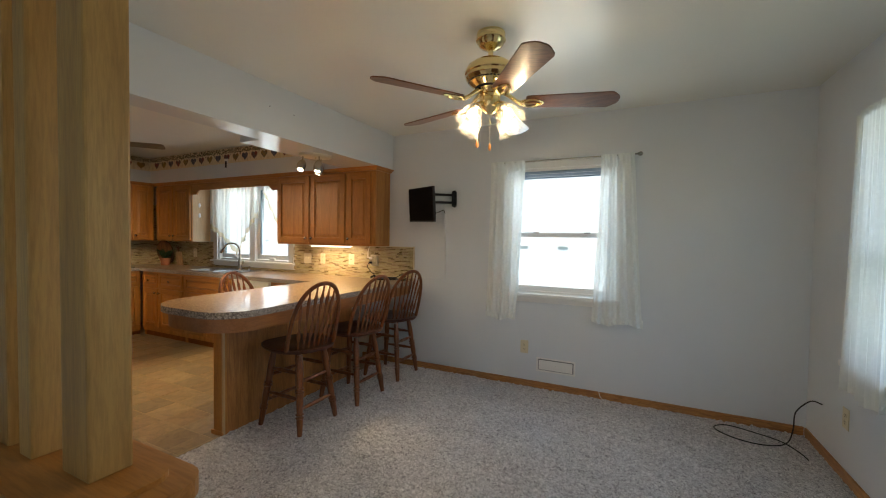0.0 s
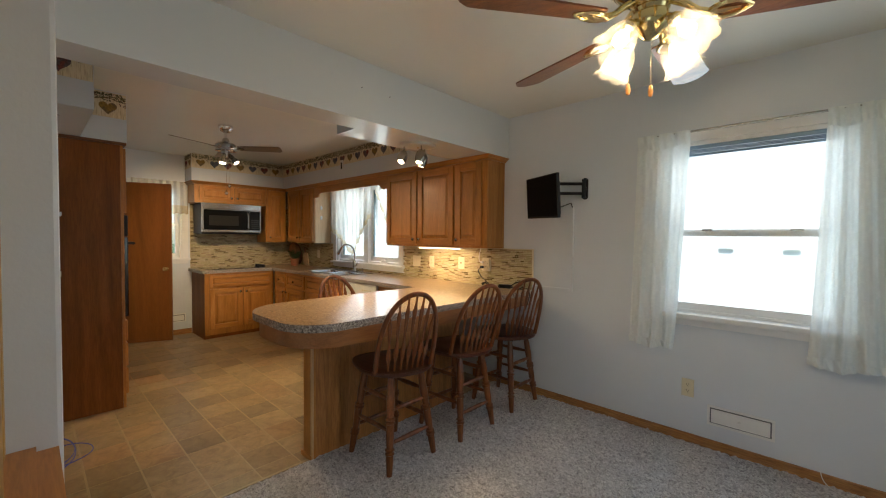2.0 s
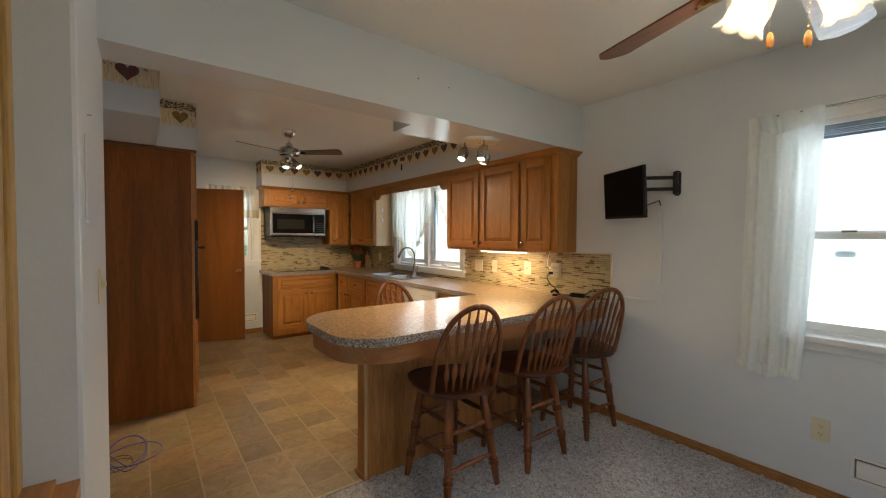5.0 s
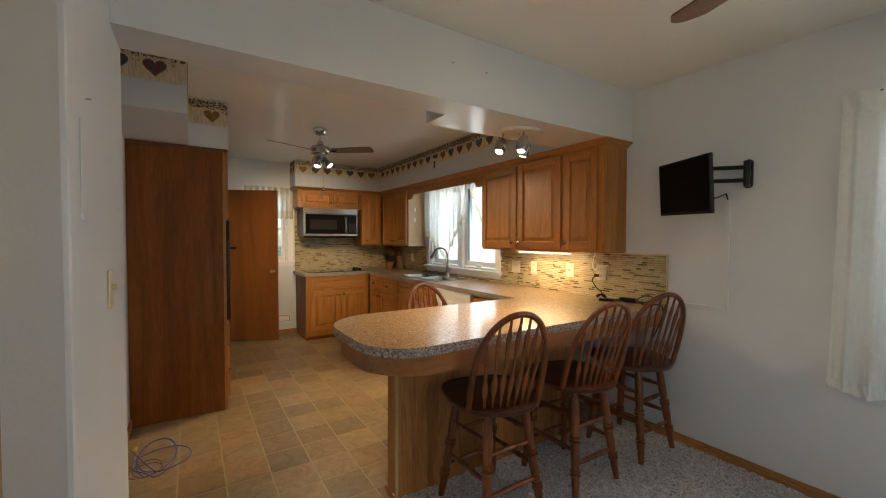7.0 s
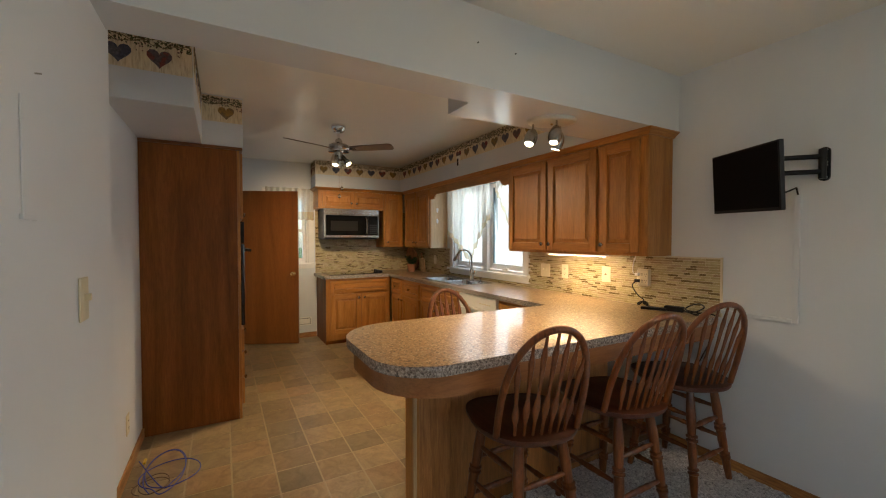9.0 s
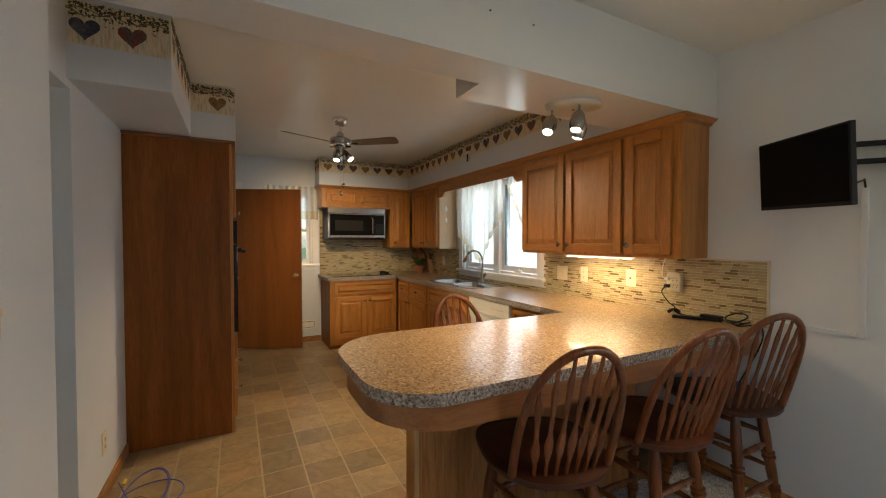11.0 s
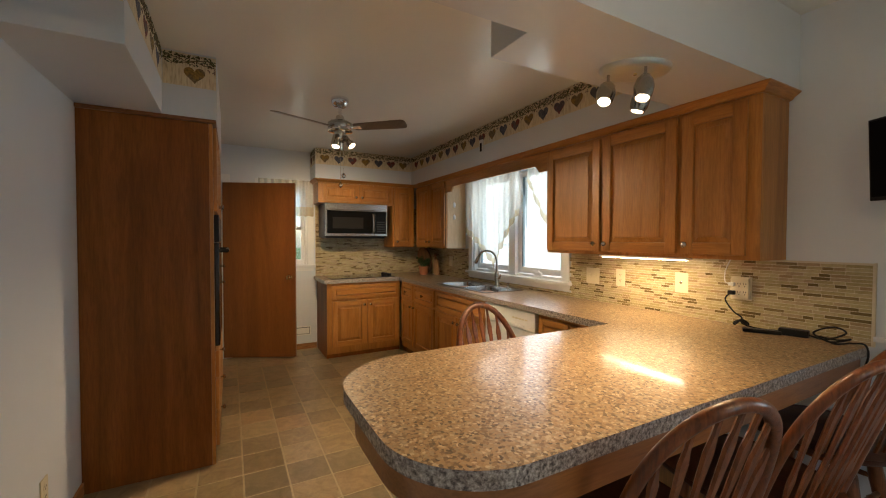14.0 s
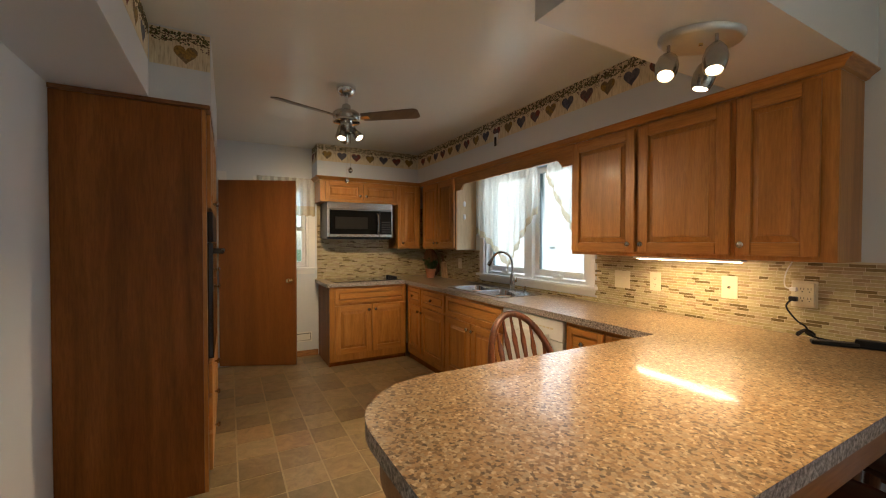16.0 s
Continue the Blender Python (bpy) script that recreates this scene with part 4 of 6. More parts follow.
# ---- bar stools ----
def turned(p0, p1, rings, r):
    """A turned leg or rail from p0 to p1 with beads; rings are (place along, radius factor)."""
    p0, p1 = Vector(p0), Vector(p1)
    pts, radii = [], []
    for k, f in rings:
        pts.append(p0.lerp(p1, k))
        radii.append(r * f)
    return tube(bm_new(), pts, radii, 10)


LEG = [(0, 0.72), (0.06, 0.80), (0.16, 0.95), (0.21, 0.94), (0.217, 1.22), (0.233, 1.22), (0.24, 0.80), (0.25, 0.80), (0.257, 1.22), (0.273, 1.22), (0.28, 0.88), (0.40, 1.05),
       (0.52, 1.04), (0.527, 1.32), (0.543, 1.32), (0.55, 0.88), (0.56, 0.88), (0.567, 1.3), (0.583, 1.3), (0.59, 0.92), (0.75, 1.12), (0.9, 0.98), (1, 0.78)]
RUNG = [(0, 0.6), (0.12, 0.75), (0.3, 0.95), (0.33, 1.15), (0.36, 0.95), (0.5, 1.12), (0.64, 0.95), (0.67, 1.15), (0.7, 0.95), (0.88, 0.75), (1, 0.6)]


def bar_stool(label, at, turn):
    """A swivel bow-back stool: local front is -x, the back stands at +x."""
    t = thing("bar_stool", label, "stool", "stools round the breakfast bar", at)
    feet = [(sx * 0.188, sy * 0.176) for sx in (-1, 1) for sy in (-1, 1)]
    heads = [(sx * 0.125, sy * 0.115) for sx in (-1, 1) for sy in (-1, 1)]
    for (fx, fy), (hx, hy) in zip(feet, heads):
        part("leg", turned((fx, fy, 0), (hx, hy, 0.528), LEG, 0.0225), STOOL, t, smooth=True)

    def on(i, z):
        k = z / 0.528
        return (feet[i][0] + (heads[i][0] - feet[i][0]) * k, feet[i][1] + (heads[i][1] - feet[i][1]) * k, z)
    for i, j, z in ((0, 1, 0.17), (2, 3, 0.17), (0, 2, 0.235), (1, 3, 0.235), (0, 1, 0.35), (2, 3, 0.35), (0, 2, 0.405), (1, 3, 0.405)):
        part("stretcher", turned(on(i, z), on(j, z), RUNG, 0.0135), STOOL, t, smooth=True)
    part("swivel_plate", lathe(bm_new(), [(0.15, 0.528), (0.15, 0.541), (0.09, 0.543), (0.09, 0.5505)], 20), STOOL, t, smooth=True)
    r = Matrix.Rotation(radians(turn), 4, "Z")
    n = 40
    bm = bm_new()
    rings = []
    for s, z in ((0.90, 0.551), (0.97, 0.555), (1.0, 0.566), (1.0, 0.579), (0.96, 0.576), (0.85, 0.583), (0.5, 0.574), (0.05, 0.573)):
        ring = []
        for k in range(n):
            a = 2 * math.pi * k / n
            ca, sa = math.cos(a), math.sin(a)
            e = 0.84 if ca > 0 else 0.62
            px = (0.252 if ca > 0 else 0.228) * s * math.copysign(abs(ca) ** e, ca)
            py = (0.232 - 0.012 * max(0, ca)) * s * math.copysign(abs(sa) ** e, sa)
            ring.append(bm.verts.new(r @ Vector((px, py, z))))
        rings.append(ring)
    for a, b in zip(rings, rings[1:]):
        for k in range(n):
            bm.faces.new((a[k], a[(k + 1) % n], b[(k + 1) % n], b[k]))
    bm.faces.new(rings[0][::-1])
    bm.faces.new(rings[-1])
    part("seat", bm, SEATW, t, "dark scooped seat", True)
    # the bow: a hoop that rises from the back of the seat and leans out
    top, half, lean = 0.462, 0.176, 0.150

    def hoop(k):
        a = math.pi * k
        y = -half * math.cos(a) * (1 + 0.10 * math.sin(a))
        z = top * math.sin(a) ** 0.72
        x = 0.165 + lean * z / top + 0.035 * (1 - (y / half) ** 2)
        return r @ Vector((x, y, 0.576 + z))
    part("bow", tube(bm_new(), [hoop(k / 34) for k in range(35)], 0.0145, 10), STOOL, t, "steam-bent bow back", True)
    for i in range(7):
        q = (i - 3) / 3.6
        y0, y1 = 0.128 * q, half * q * 0.92
        zt = top * max(0.02, 1 - (y1 / (half * 1.08)) ** 2) ** 0.40 - 0.008
        x0, x1 = 0.180 + 0.02 * (1 - q * q), 0.165 + lean * zt / top + 0.035 * (1 - (y1 / half) ** 2)
        a, b = r @ Vector((x0, y0, 0.576)), r @ Vector((x1, y1, 0.576 + zt))
        bm = bm_new()
        prof = [(0, 0.006), (0.10, 0.007), (0.16, 0.0075), (0.22, 0.013), (0.30, 0.0165), (0.36, 0.013), (0.42, 0.0075), (0.55, 0.0085), (0.72, 0.0125), (0.80, 0.0145), (0.86, 0.010), (0.90, 0.007), (1, 0.006)]
        side, along = (r @ Vector((0, 1, 0))).normalized(), (b - a)
        thick = along.cross(side).normalized()
        rows = []
        for k, w in prof:
            p = a + along * k
            rows.append([bm.verts.new(p + side * w * cx + thick * 0.005 * cy) for cx, cy in ((-1, 0), (-0.6, -1), (0.6, -1), (1, 0), (0.6, 1), (-0.6, 1))])
        for u, v in zip(rows, rows[1:]):
            for k in range(6):
                bm.faces.new((u[k], u[(k + 1) % 6], v[(k + 1) % 6], v[k]))
        part("spindle", bm, STOOL, t, smooth=True)
    return t


LBL = "dark-stained oak swivel stool with a bow back"
bar_stool(LBL, pose(-2.462, 2.640, 0.012), -17)
bar_stool(LBL, pose(-2.425, 3.205, 0.012), -13)
bar_stool(LBL + " near the wall", pose(-2.43, 3.812, 0.012), -24)
bar_stool(LBL, pose(-3.03, 2.765, 0.0, 0, 0, 180), 0)


# ---- ceiling fan over the dining area ----
def scallop_shade(m):
    """A frosted flower-shaped glass shade, open downwards."""
    bm = bm_new()
    n = 96
    prof = [(0.022, 0.0), (0.034, -0.010), (0.055, -0.030), (0.066, -0.055), (0.066, -0.076), (0.064, -0.094), (0.071, -0.108), (0.080, -0.116)]
    rings = []
    for i, (r, z) in enumerate(prof):
        f = (i / (len(prof) - 1)) ** 1.5
        ring = []
        for k in range(n):
            a = 2 * math.pi * k / n
            lobe = abs(math.sin(4 * a)) ** 0.6
            s = r * (0.72 + 0.14 * max(f, 0.35) * lobe + 0.02 * math.cos(32 * a) * f)
            ring.append(bm.verts.new(m @ Vector((s * math.cos(a), s * math.sin(a), z - 0.014 * f * (lobe - 0.4)))))
        rings.append(ring)
    for a, b in zip(rings, rings[1:]):
        for k in range(n):
            bm.faces.new((a[k], a[(k + 1) % n], b[(k + 1) % n], b[k]))
    return bm


def blade(bm, r0, r1, w0, w1, m, thick=0.006, pitch=-12):
    out = rounded([(r0, -w0), (r1, -w1), (r1, w1), (r0, w0)], [0.012, 0.035, 0.035, 0.012], 6)
    return prism(bm, out, -thick / 2, thick / 2, m @ pose(0, 0, 0, pitch))


def brass_fan():
    x, y = -0.984, 2.518
    t = thing("ceiling_fan", "polished brass fan with five dark blades and lit flower shades", "ceiling fan", at=pose(x, y, 0))
    part("canopy", lathe(bm_new(), [(0.074, 2.439), (0.076, 2.430), (0.073, 2.424), (0.073, 2.412), (0.078, 2.408), (0.078, 2.400), (0.070, 2.394), (0.066, 2.380), (0.052, 2.366), (0.030, 2.356), (0.022, 2.350)], 32), BRASS, t, smooth=True)
    part("downrod", lathe(bm_new(), [(0.013, 2.27), (0.013, 2.352)], 14), BRASS, t, smooth=True)
    part("motor", lathe(bm_new(), [(0.03, 2.300), (0.060, 2.296), (0.095, 2.284), (0.122, 2.262), (0.134, 2.236), (0.134, 2.226), (0.128, 2.220), (0.130, 2.204), (0.120, 2.190), (0.098, 2.168), (0.066, 2.146), (0.052, 2.122)], 40), BRASS, t, smooth=True)
    for k in range(24):
        a = 360 / 24 * k
        part("vent_rib", box(bm_new(), 0.070, -0.0035, -0.008, 0.112, 0.0035, 0.003, 0, pose(0, 0, 2.172, 0, 0, a) @ pose(0, 0, 0, 0, -42)), BRASS, t)
    # near-black sheet on the solid motor, coloured as the shade between the ribs
    part("vent_shadow", lathe(bm_new(), [(0.070, 2.1475), (0.114, 2.1835), (0.116, 2.186)], 36), DARKIN, t, "dark sheet for the shade between brass vent ribs", True)
    part("switch_cup", lathe(bm_new(), [(0.05, 2.122), (0.058, 2.114), (0.052, 2.104), (0.056, 2.096), (0.056, 2.060), (0.048, 2.050), (0.03, 2.032), (0.02, 2.022), (0.0005, 2.017)], 28), BRASS, t, smooth=True)
    for k in range(5):
        a = 18.6 + 72 * k
        m = pose(0, 0, 2.080, 0, 0, a)
        tilt = m @ pose(0, 0, 0, -12)
        out = rounded([(0.185, -0.052), (0.608, -0.070), (0.652, -0.026), (0.652, 0.026), (0.608, 0.070), (0.185, 0.052)], [0.012, 0.03, 0.05, 0.05, 0.03, 0.012], 6)
        b = part("blade", prism(bm_new(), out, -0.003, 0.003, tilt), FANW, t, "dark wood-grain blade")
        bm = bm_new()
        tube(bm, [m @ Vector(p) for p in ((0.06, 0, 0.058), (0.10, 0, 0.034), (0.135, 0, 0.006), (0.165, 0, -0.008))], [0.014, 0.011, 0.010, 0.013], 10)
        for s in (-1, 1):
            ring = [(0.160, 0, -0.008), (0.175, 0.020 * s, -0.009), (0.200, 0.032 * s, -0.009), (0.230, 0.030 * s, -0.008), (0.256, 0.016 * s, -0.008), (0.275, 0, -0.007)]
            tube(bm, [tilt @ Vector(p) for p in ring], [0.008, 0.0085, 0.0075, 0.007, 0.0065, 0.006], 8)
        tube(bm, [tilt @ Vector(p) for p in ((0.165, 0, -0.008), (0.20, 0, -0.010), (0.245, 0, -0.008))], [0.006, 0.0095, 0.004], 8)
        part("blade_iron", bm, BRASS, b, "ornate brass blade iron", True)
    for k in range(4):
        a = 66 + 90 * k
        arm = pose(0, 0, 0, 0, 0, a)
        part("lamp_arm", tube(bm_new(), [arm @ Vector(p) for p in ((0.035, 0, 2.060), (0.065, 0, 2.068), (0.085, 0, 2.058), (0.090, 0, 2.044))], 0.008, 8), BRASS, t, smooth=True)
        at = arm @ pose(0.088, 0, 2.044, 0, -40, 0)
        part("socket", lathe(bm_new(), [(0.010, 0.012), (0.020, 0.008), (0.024, -0.006), (0.020, -0.02)], 16, at), BRASS, t, smooth=True)
        s = part("shade", scallop_shade(at), SHADEG, t, "frosted scalloped glass shade", True)
        part("bulb", lathe(bm_new(), [(0.008, -0.022), (0.014, -0.035), (0.024, -0.06), (0.022, -0.078), (0.010, -0.090), (0.0005, -0.092)], 16, at), GLOWB, s, "lit bulb", True)
        p = at @ Vector((0, 0, -0.101))
        lamp("fan_bulb_light", "POINT", (x + p.x, y + p.y, p.z), (x + p.x, y + p.y, 0), 2.4, BULB, soft=0.018)
    for dx, dy, n in ((0.014, -0.03, 14), (-0.055, -0.035, 12)):
        bm = bm_new()
        for k in range(n):
            bmesh.ops.create_icosphere(bm, subdivisions=1, radius=0.0026, matrix=pose(dx, dy, 2.005 - 0.0105 * k))
        ch = part("pull_chain", bm, BRASS, t)
        part("pull_knob", lathe(bm_new(), [(0.002, 0.006), (0.006, 0.0), (0.0085, -0.016), (0.006, -0.030), (0.0005, -0.034)], 12, pose(dx, dy, 2.0 - 0.0105 * n)), OAK, ch, "small turned wooden pull", True)


brass_fan()


def nickel_fan():
    x, y = -4.80, 2.435
    t = thing("ceiling_fan", "small chrome fan with three dark blades and lit spots", "ceiling fan", at=pose(x, y, 0))
    part("canopy", lathe(bm_new(), [(0.066, 2.439), (0.068, 2.42), (0.060, 2.395), (0.044, 2.375), (0.018, 2.365)], 28), CHROME, t, smooth=True)
    part("downrod", lathe(bm_new(), [(0.012, 2.30), (0.012, 2.37)], 14), CHROME, t, smooth=True)
    part("motor", lathe(bm_new(), [(0.014, 2.315), (0.028, 2.305), (0.034, 2.275), (0.075, 2.262), (0.090, 2.25), (0.090, 2.205), (0.082, 2.195), (0.05, 2.19)], 32), NICKEL, t, smooth=True)
    part("motor_band", lathe(bm_new(), [(0.092, 2.200), (0.094, 2.196), (0.094, 2.188), (0.07, 2.184)], 32), CHROME, t, smooth=True)
    part("switch_cup", lathe(bm_new(), [(0.042, 2.186), (0.042, 2.12), (0.035, 2.11), (0.0005, 2.108)], 24), NICKEL, t, smooth=True)
    for a in (49, 169, 291):
        m = pose(0, 0, 2.215, 0, 0, a)
        b = part("blade", blade(bm_new(), 0.12, 0.53, 0.045, 0.058, m, 0.006, -14), wood("grey_brown_blade", (0.14, 0.105, 0.07), (0.18, 0.14, 0.095), (0.22, 0.175, 0.12), "x", 0.35, 0.1, 0.1, 0.8, 0.3), t, "grey-brown blade")
        part("blade_iron", box(bm_new(), 0.08, -0.02, -0.006, 0.17, 0.02, -0.003, 0.001, m @ pose(0, 0, 0, -14)), CHROME, b)
    for a, tilt in ((-38, 20), (44, 40), (172, 54)):
        at = pose(0, 0, 2.135, 0, 0, a) @ pose(0.05, 0, 0, 0, -tilt, 0)
        h = part("spot_head", lathe(bm_new(), [(0.010, 0.02), (0.019, 0.01), (0.022, -0.035), (0.030, -0.048), (0.032, -0.085), (0.028, -0.085), (0.026, -0.07)], 18, at), NICKEL, t, smooth=True)
        part("lamp_face", lathe(bm_new(), [(0.0275, -0.078), (0.0272, -0.081), (0.0005, -0.082)], 18, at), GLOWS, h, "lit spot lamp", True)
        p, q = Vector((x, y, 0)) + at @ Vector((0, 0, -0.09)), Vector((x, y, 0)) + at @ Vector((0, 0, -1))
        lamp("fan_spot_light", "SPOT", p, q, 54, WARM, soft=0.025, cone=102)
    for dx, dy, low in ((0.012, 0.0, 1.80), (0.03, 0.02, 1.87)):
        ch = part("pull_chain", tube(bm_new(), [(dx, dy, 2.11), (dx, dy, low)], 0.0014, 6), CHROME, t)
        part("crystal_drop", lathe(bm_new(), [(0.002, 0.0), (0.013, -0.012), (0.017, -0.022), (0.010, -0.036), (0.0005, -0.042)], 8, pose(dx, dy, low)), CRYSTAL, ch, "clear faceted drop")


nickel_fan()


# ---- three-spot fixture under the dropped ceiling ----
def spot_fixture():
    c = Vector((-2.835, 3.185, DROP))
    t = thing("spot_light", "oval nickel ceiling fixture with three lit bullet heads", "ceiling light", at=pose(*c))
    bm = lathe(bm_new(), [(0.10, -0.0005), (0.10, -0.008), (0.094, -0.020), (0.088, -0.023), (0.0005, -0.023)], 36, pose(0, 0, 0, 0, 0, -28) @ Matrix.Diagonal((1.05, 1.45, 1, 1)))
    part("canopy", bm, SATIN, t, smooth=True)
    part("screw", lathe(bm_new(), [(0.007, -0.023), (0.007, -0.03), (0.0005, -0.032)], 12), BRASS, t)
    for px, py, tx, ty in ((-0.065, -0.085, 0.22, -0.55), (0.065, -0.025, 0.10, -0.34), (-0.015, 0.085, -0.22, -0.18)):
        part("stem", tube(bm_new(), [(px, py, -0.02), (px, py, -0.062)], 0.006, 10), NICKEL, t, smooth=True)
        d = Vector((tx, ty, -1)).normalized()
        at = Matrix.Translation((px, py, -0.060)) @ (-d).to_track_quat("Z", "Y").to_matrix().to_4x4()
        h = part("spot_head", lathe(bm_new(), [(0.004, 0.008), (0.018, 0.0), (0.032, -0.022), (0.0385, -0.052), (0.036, -0.082), (0.029, -0.104), (0.026, -0.104), (0.027, -0.098)], 24, at), NICKEL, t, smooth=True)
        part("lamp_face", lathe(bm_new(), [(0.0255, -0.099), (0.025, -0.101), (0.0005, -0.102)], 20, at), GLOWS, h, "lit spot lamp", True)
        m = pose(*c) @ at
        lamp("ceiling_spot_light", "SPOT", m @ Vector((0, 0, -0.115)), m @ Vector((0, 0, -1)), 22, WARM, soft=0.03, cone=92)


spot_fixture()
t = thing("under_cabinet_light", "slim warm light strip under the wall cabinets", "strip light")
part("housing", box(bm_new(), -3.59, 3.878, 1.252, -3.01, 3.93, 1.2645, 0.002), WHITEP, t)
part("diffuser", box(bm_new(), -3.58, 3.898, 1.246, -3.02, 3.911, 1.2515, 0.001), STRIP, t, "glowing diffuser")


# ---- kitchen appliances and sink ----
def microwave():
    t = thing("microwave", "stainless over-the-range microwave with a dark glass door", "microwave", at=pose(-6.46, 2.665, 1.39, 0, 0, 90))
    w, h = 0.765, 0.405
    part("body", box(bm_new(), 0, 0.022, 0, w, 0.38, h, 0.004), BLACK, t)
    part("top_grille", box(bm_new(), 0, 0.0, h - 0.075, w, 0.021, h, 0.004), STEEL, t)
    d = part("door", box(bm_new(), 0, -0.004, 0.012, 0.60, 0.021, h - 0.078, 0.006), STEEL, t)
    part("window", box(bm_new(), 0.022, -0.007, 0.045, 0.598, -0.0045, h - 0.088, 0.001), mat("oven_glass", (0.006, 0.006, 0.006), 0.18, spec=0.12), d)
    part("inner_screen", box(bm_new(), 0.085, -0.0082, 0.105, 0.455, -0.0072, h - 0.165), mat("oven_screen", (0.022, 0.020, 0.018), 0.6, spec=0.05), d)
    part("handle", tube(bm_new(), [(0.572, -0.006, 0.05), (0.572, -0.045, 0.075), (0.572, -0.055, 0.165), (0.572, -0.045, 0.26), (0.572, -0.006, 0.285)], 0.013, 10), STEEL, d, smooth=True)
    p = part("control_panel", box(bm_new(), 0.604, -0.004, 0.012, w, 0.021, h - 0.078, 0.006), STEEL, t)
    part("keypad", box(bm_new(), 0.606, -0.007, 0.045, w - 0.016, -0.0045, h - 0.088, 0.001), mat("key_glass", (0.006, 0.006, 0.006), 0.3, spec=0.12), p)
    for i in range(4):
        for j in range(5):
            part("key", box(bm_new(), 0.630 + 0.028 * i, -0.0082, 0.068 + 0.028 * j, 0.650 + 0.028 * i, -0.0072, 0.082 + 0.028 * j), plain("key_grey", (0.03, 0.03, 0.032), 0.5), p)
    part("bottom_vent", box(bm_new(), 0.02, 0.03, -0.012, w - 0.02, 0.36, -0.0005, 0.003), BLACK, t)


microwave()
t = thing("cooktop", "black glass cooktop set in the counter", "cooktop", at=pose(-6.56, 3.09, ZC))
part("glass", box(bm_new(), -0.25, -0.39, 0.0005, 0.25, 0.39, 0.007, 0.002), GLOSSB, t)
for k in range(4):
    part("control_knob", lathe(bm_new(), [(0.027, 0.0075), (0.027, 0.028), (0.022, 0.040), (0.0005, 0.040)], 18, pose(0.19 - 0.07 * k, 0.33, 0)), BLACK, t, smooth=True)


def sink():
    t = thing("sink", "double-bowl stainless steel sink set in the counter", "sink", at=pose(SINKX0, SINKY0, ZC))
    w, d = SINKX1 - SINKX0, SINKY1 - SINKY0
    out = rounded([(0, 0), (w, 0), (w, d), (0, d)], [0.03] * 4, 6)
    bowls = [rounded([(a, 0.035), (b, 0.035), (b, d - 0.085), (a, d - 0.085)], [0.06] * 4, 8) for a, b in ((0.035, w / 2 - 0.012), (w / 2 + 0.012, w - 0.035))]
    bm = bm_new()
    loops = [[bm.verts.new((x, y, 0.007)) for x, y in o] for o in (out, *bowls)]
    es = [bm.edges.new((l[k], l[(k + 1) % len(l)])) for l in loops for k in range(len(l))]
    bmesh.ops.triangle_fill(bm, use_beauty=True, use_dissolve=False, edges=es)
    low = [bm.verts.new((x * 1.0, y * 1.0, 0.0006)) for x, y in out]
    for k in range(len(out)):
        bm.faces.new((loops[0][k], loops[0][(k + 1) % len(out)], low[(k + 1) % len(out)], low[k]))
    part("rim", bm, STEEL, t)
    for o in bowls:
        bm = bm_new()
        cx, cy = sum(p[0] for p in o) / len(o), sum(p[1] for p in o) / len(o)
        rings = [[bm.verts.new((cx + (x - cx) * s, cy + (y - cy) * s, z)) for x, y in o] for s, z in ((1, 0.007), (0.985, 0.0), (0.96, -0.14), (0.88, -0.165), (0.15, -0.172))]
        n = len(o)
        for a, b in zip(rings, rings[1:]):
            for k in range(n):
                bm.faces.new((a[k], a[(k + 1) % n], b[(k + 1) % n], b[k]))
        bm.faces.new(rings[-1])
        part("bowl", bm, STEEL, t, smooth=True)
        part("drain", lathe(bm_new(), [(0.04, -0.171), (0.038, -0.166), (0.02, -0.168), (0.0005, -0.169)], 20, pose(cx, cy, 0)), CHROME, t, smooth=True)


sink()


def faucet():
    t = thing("faucet", "brushed nickel gooseneck kitchen faucet with a side lever", "faucet", at=pose(-4.865, 3.965, ZC + 0.0072))
    part("base", lathe(bm_new(), [(0.028, 0), (0.028, 0.006), (0.024, 0.012), (0.022, 0.06), (0.024, 0.10), (0.020, 0.125), (0.013, 0.145)], 20), NICKEL, t, smooth=True)
    neck = [(0, 0, 0.14), (0, 0, 0.235)] + [(-0.105 * (1 - math.cos(a)), -0.04 * (1 - math.cos(a)), 0.235 + 0.108 * math.sin(a)) for a in (math.pi * k / 14 for k in range(1, 13))]
    part("neck", tube(bm_new(), neck, 0.0105, 12), NICKEL, t, smooth=True)
    e, d = Vector(neck[-1]), (Vector(neck[-1]) - Vector(neck[-2])).normalized()
    part("spray_head", tube(bm_new(), [e, e + d * 0.02, e + d * 0.055, e + d * 0.08], [0.0125, 0.0145, 0.019, 0.017], 14), NICKEL, t, smooth=True)
    part("lever", tube(bm_new(), [(0.015, 0, 0.075), (0.05, 0, 0.085), (0.066, -0.004, 0.12)], [0.011, 0.010, 0.006], 10), NICKEL, t, smooth=True)
    s = thing("soap_dispenser", "small nickel soap pump beside the faucet", "soap dispenser", at=pose(-4.70, 3.97, ZC + 0.0072))
    part("pump", lathe(bm_new(), [(0.018, 0), (0.018, 0.006), (0.008, 0.012), (0.008, 0.04), (0.012, 0.05), (0.0005, 0.052)], 14), NICKEL, s, smooth=True)


faucet()


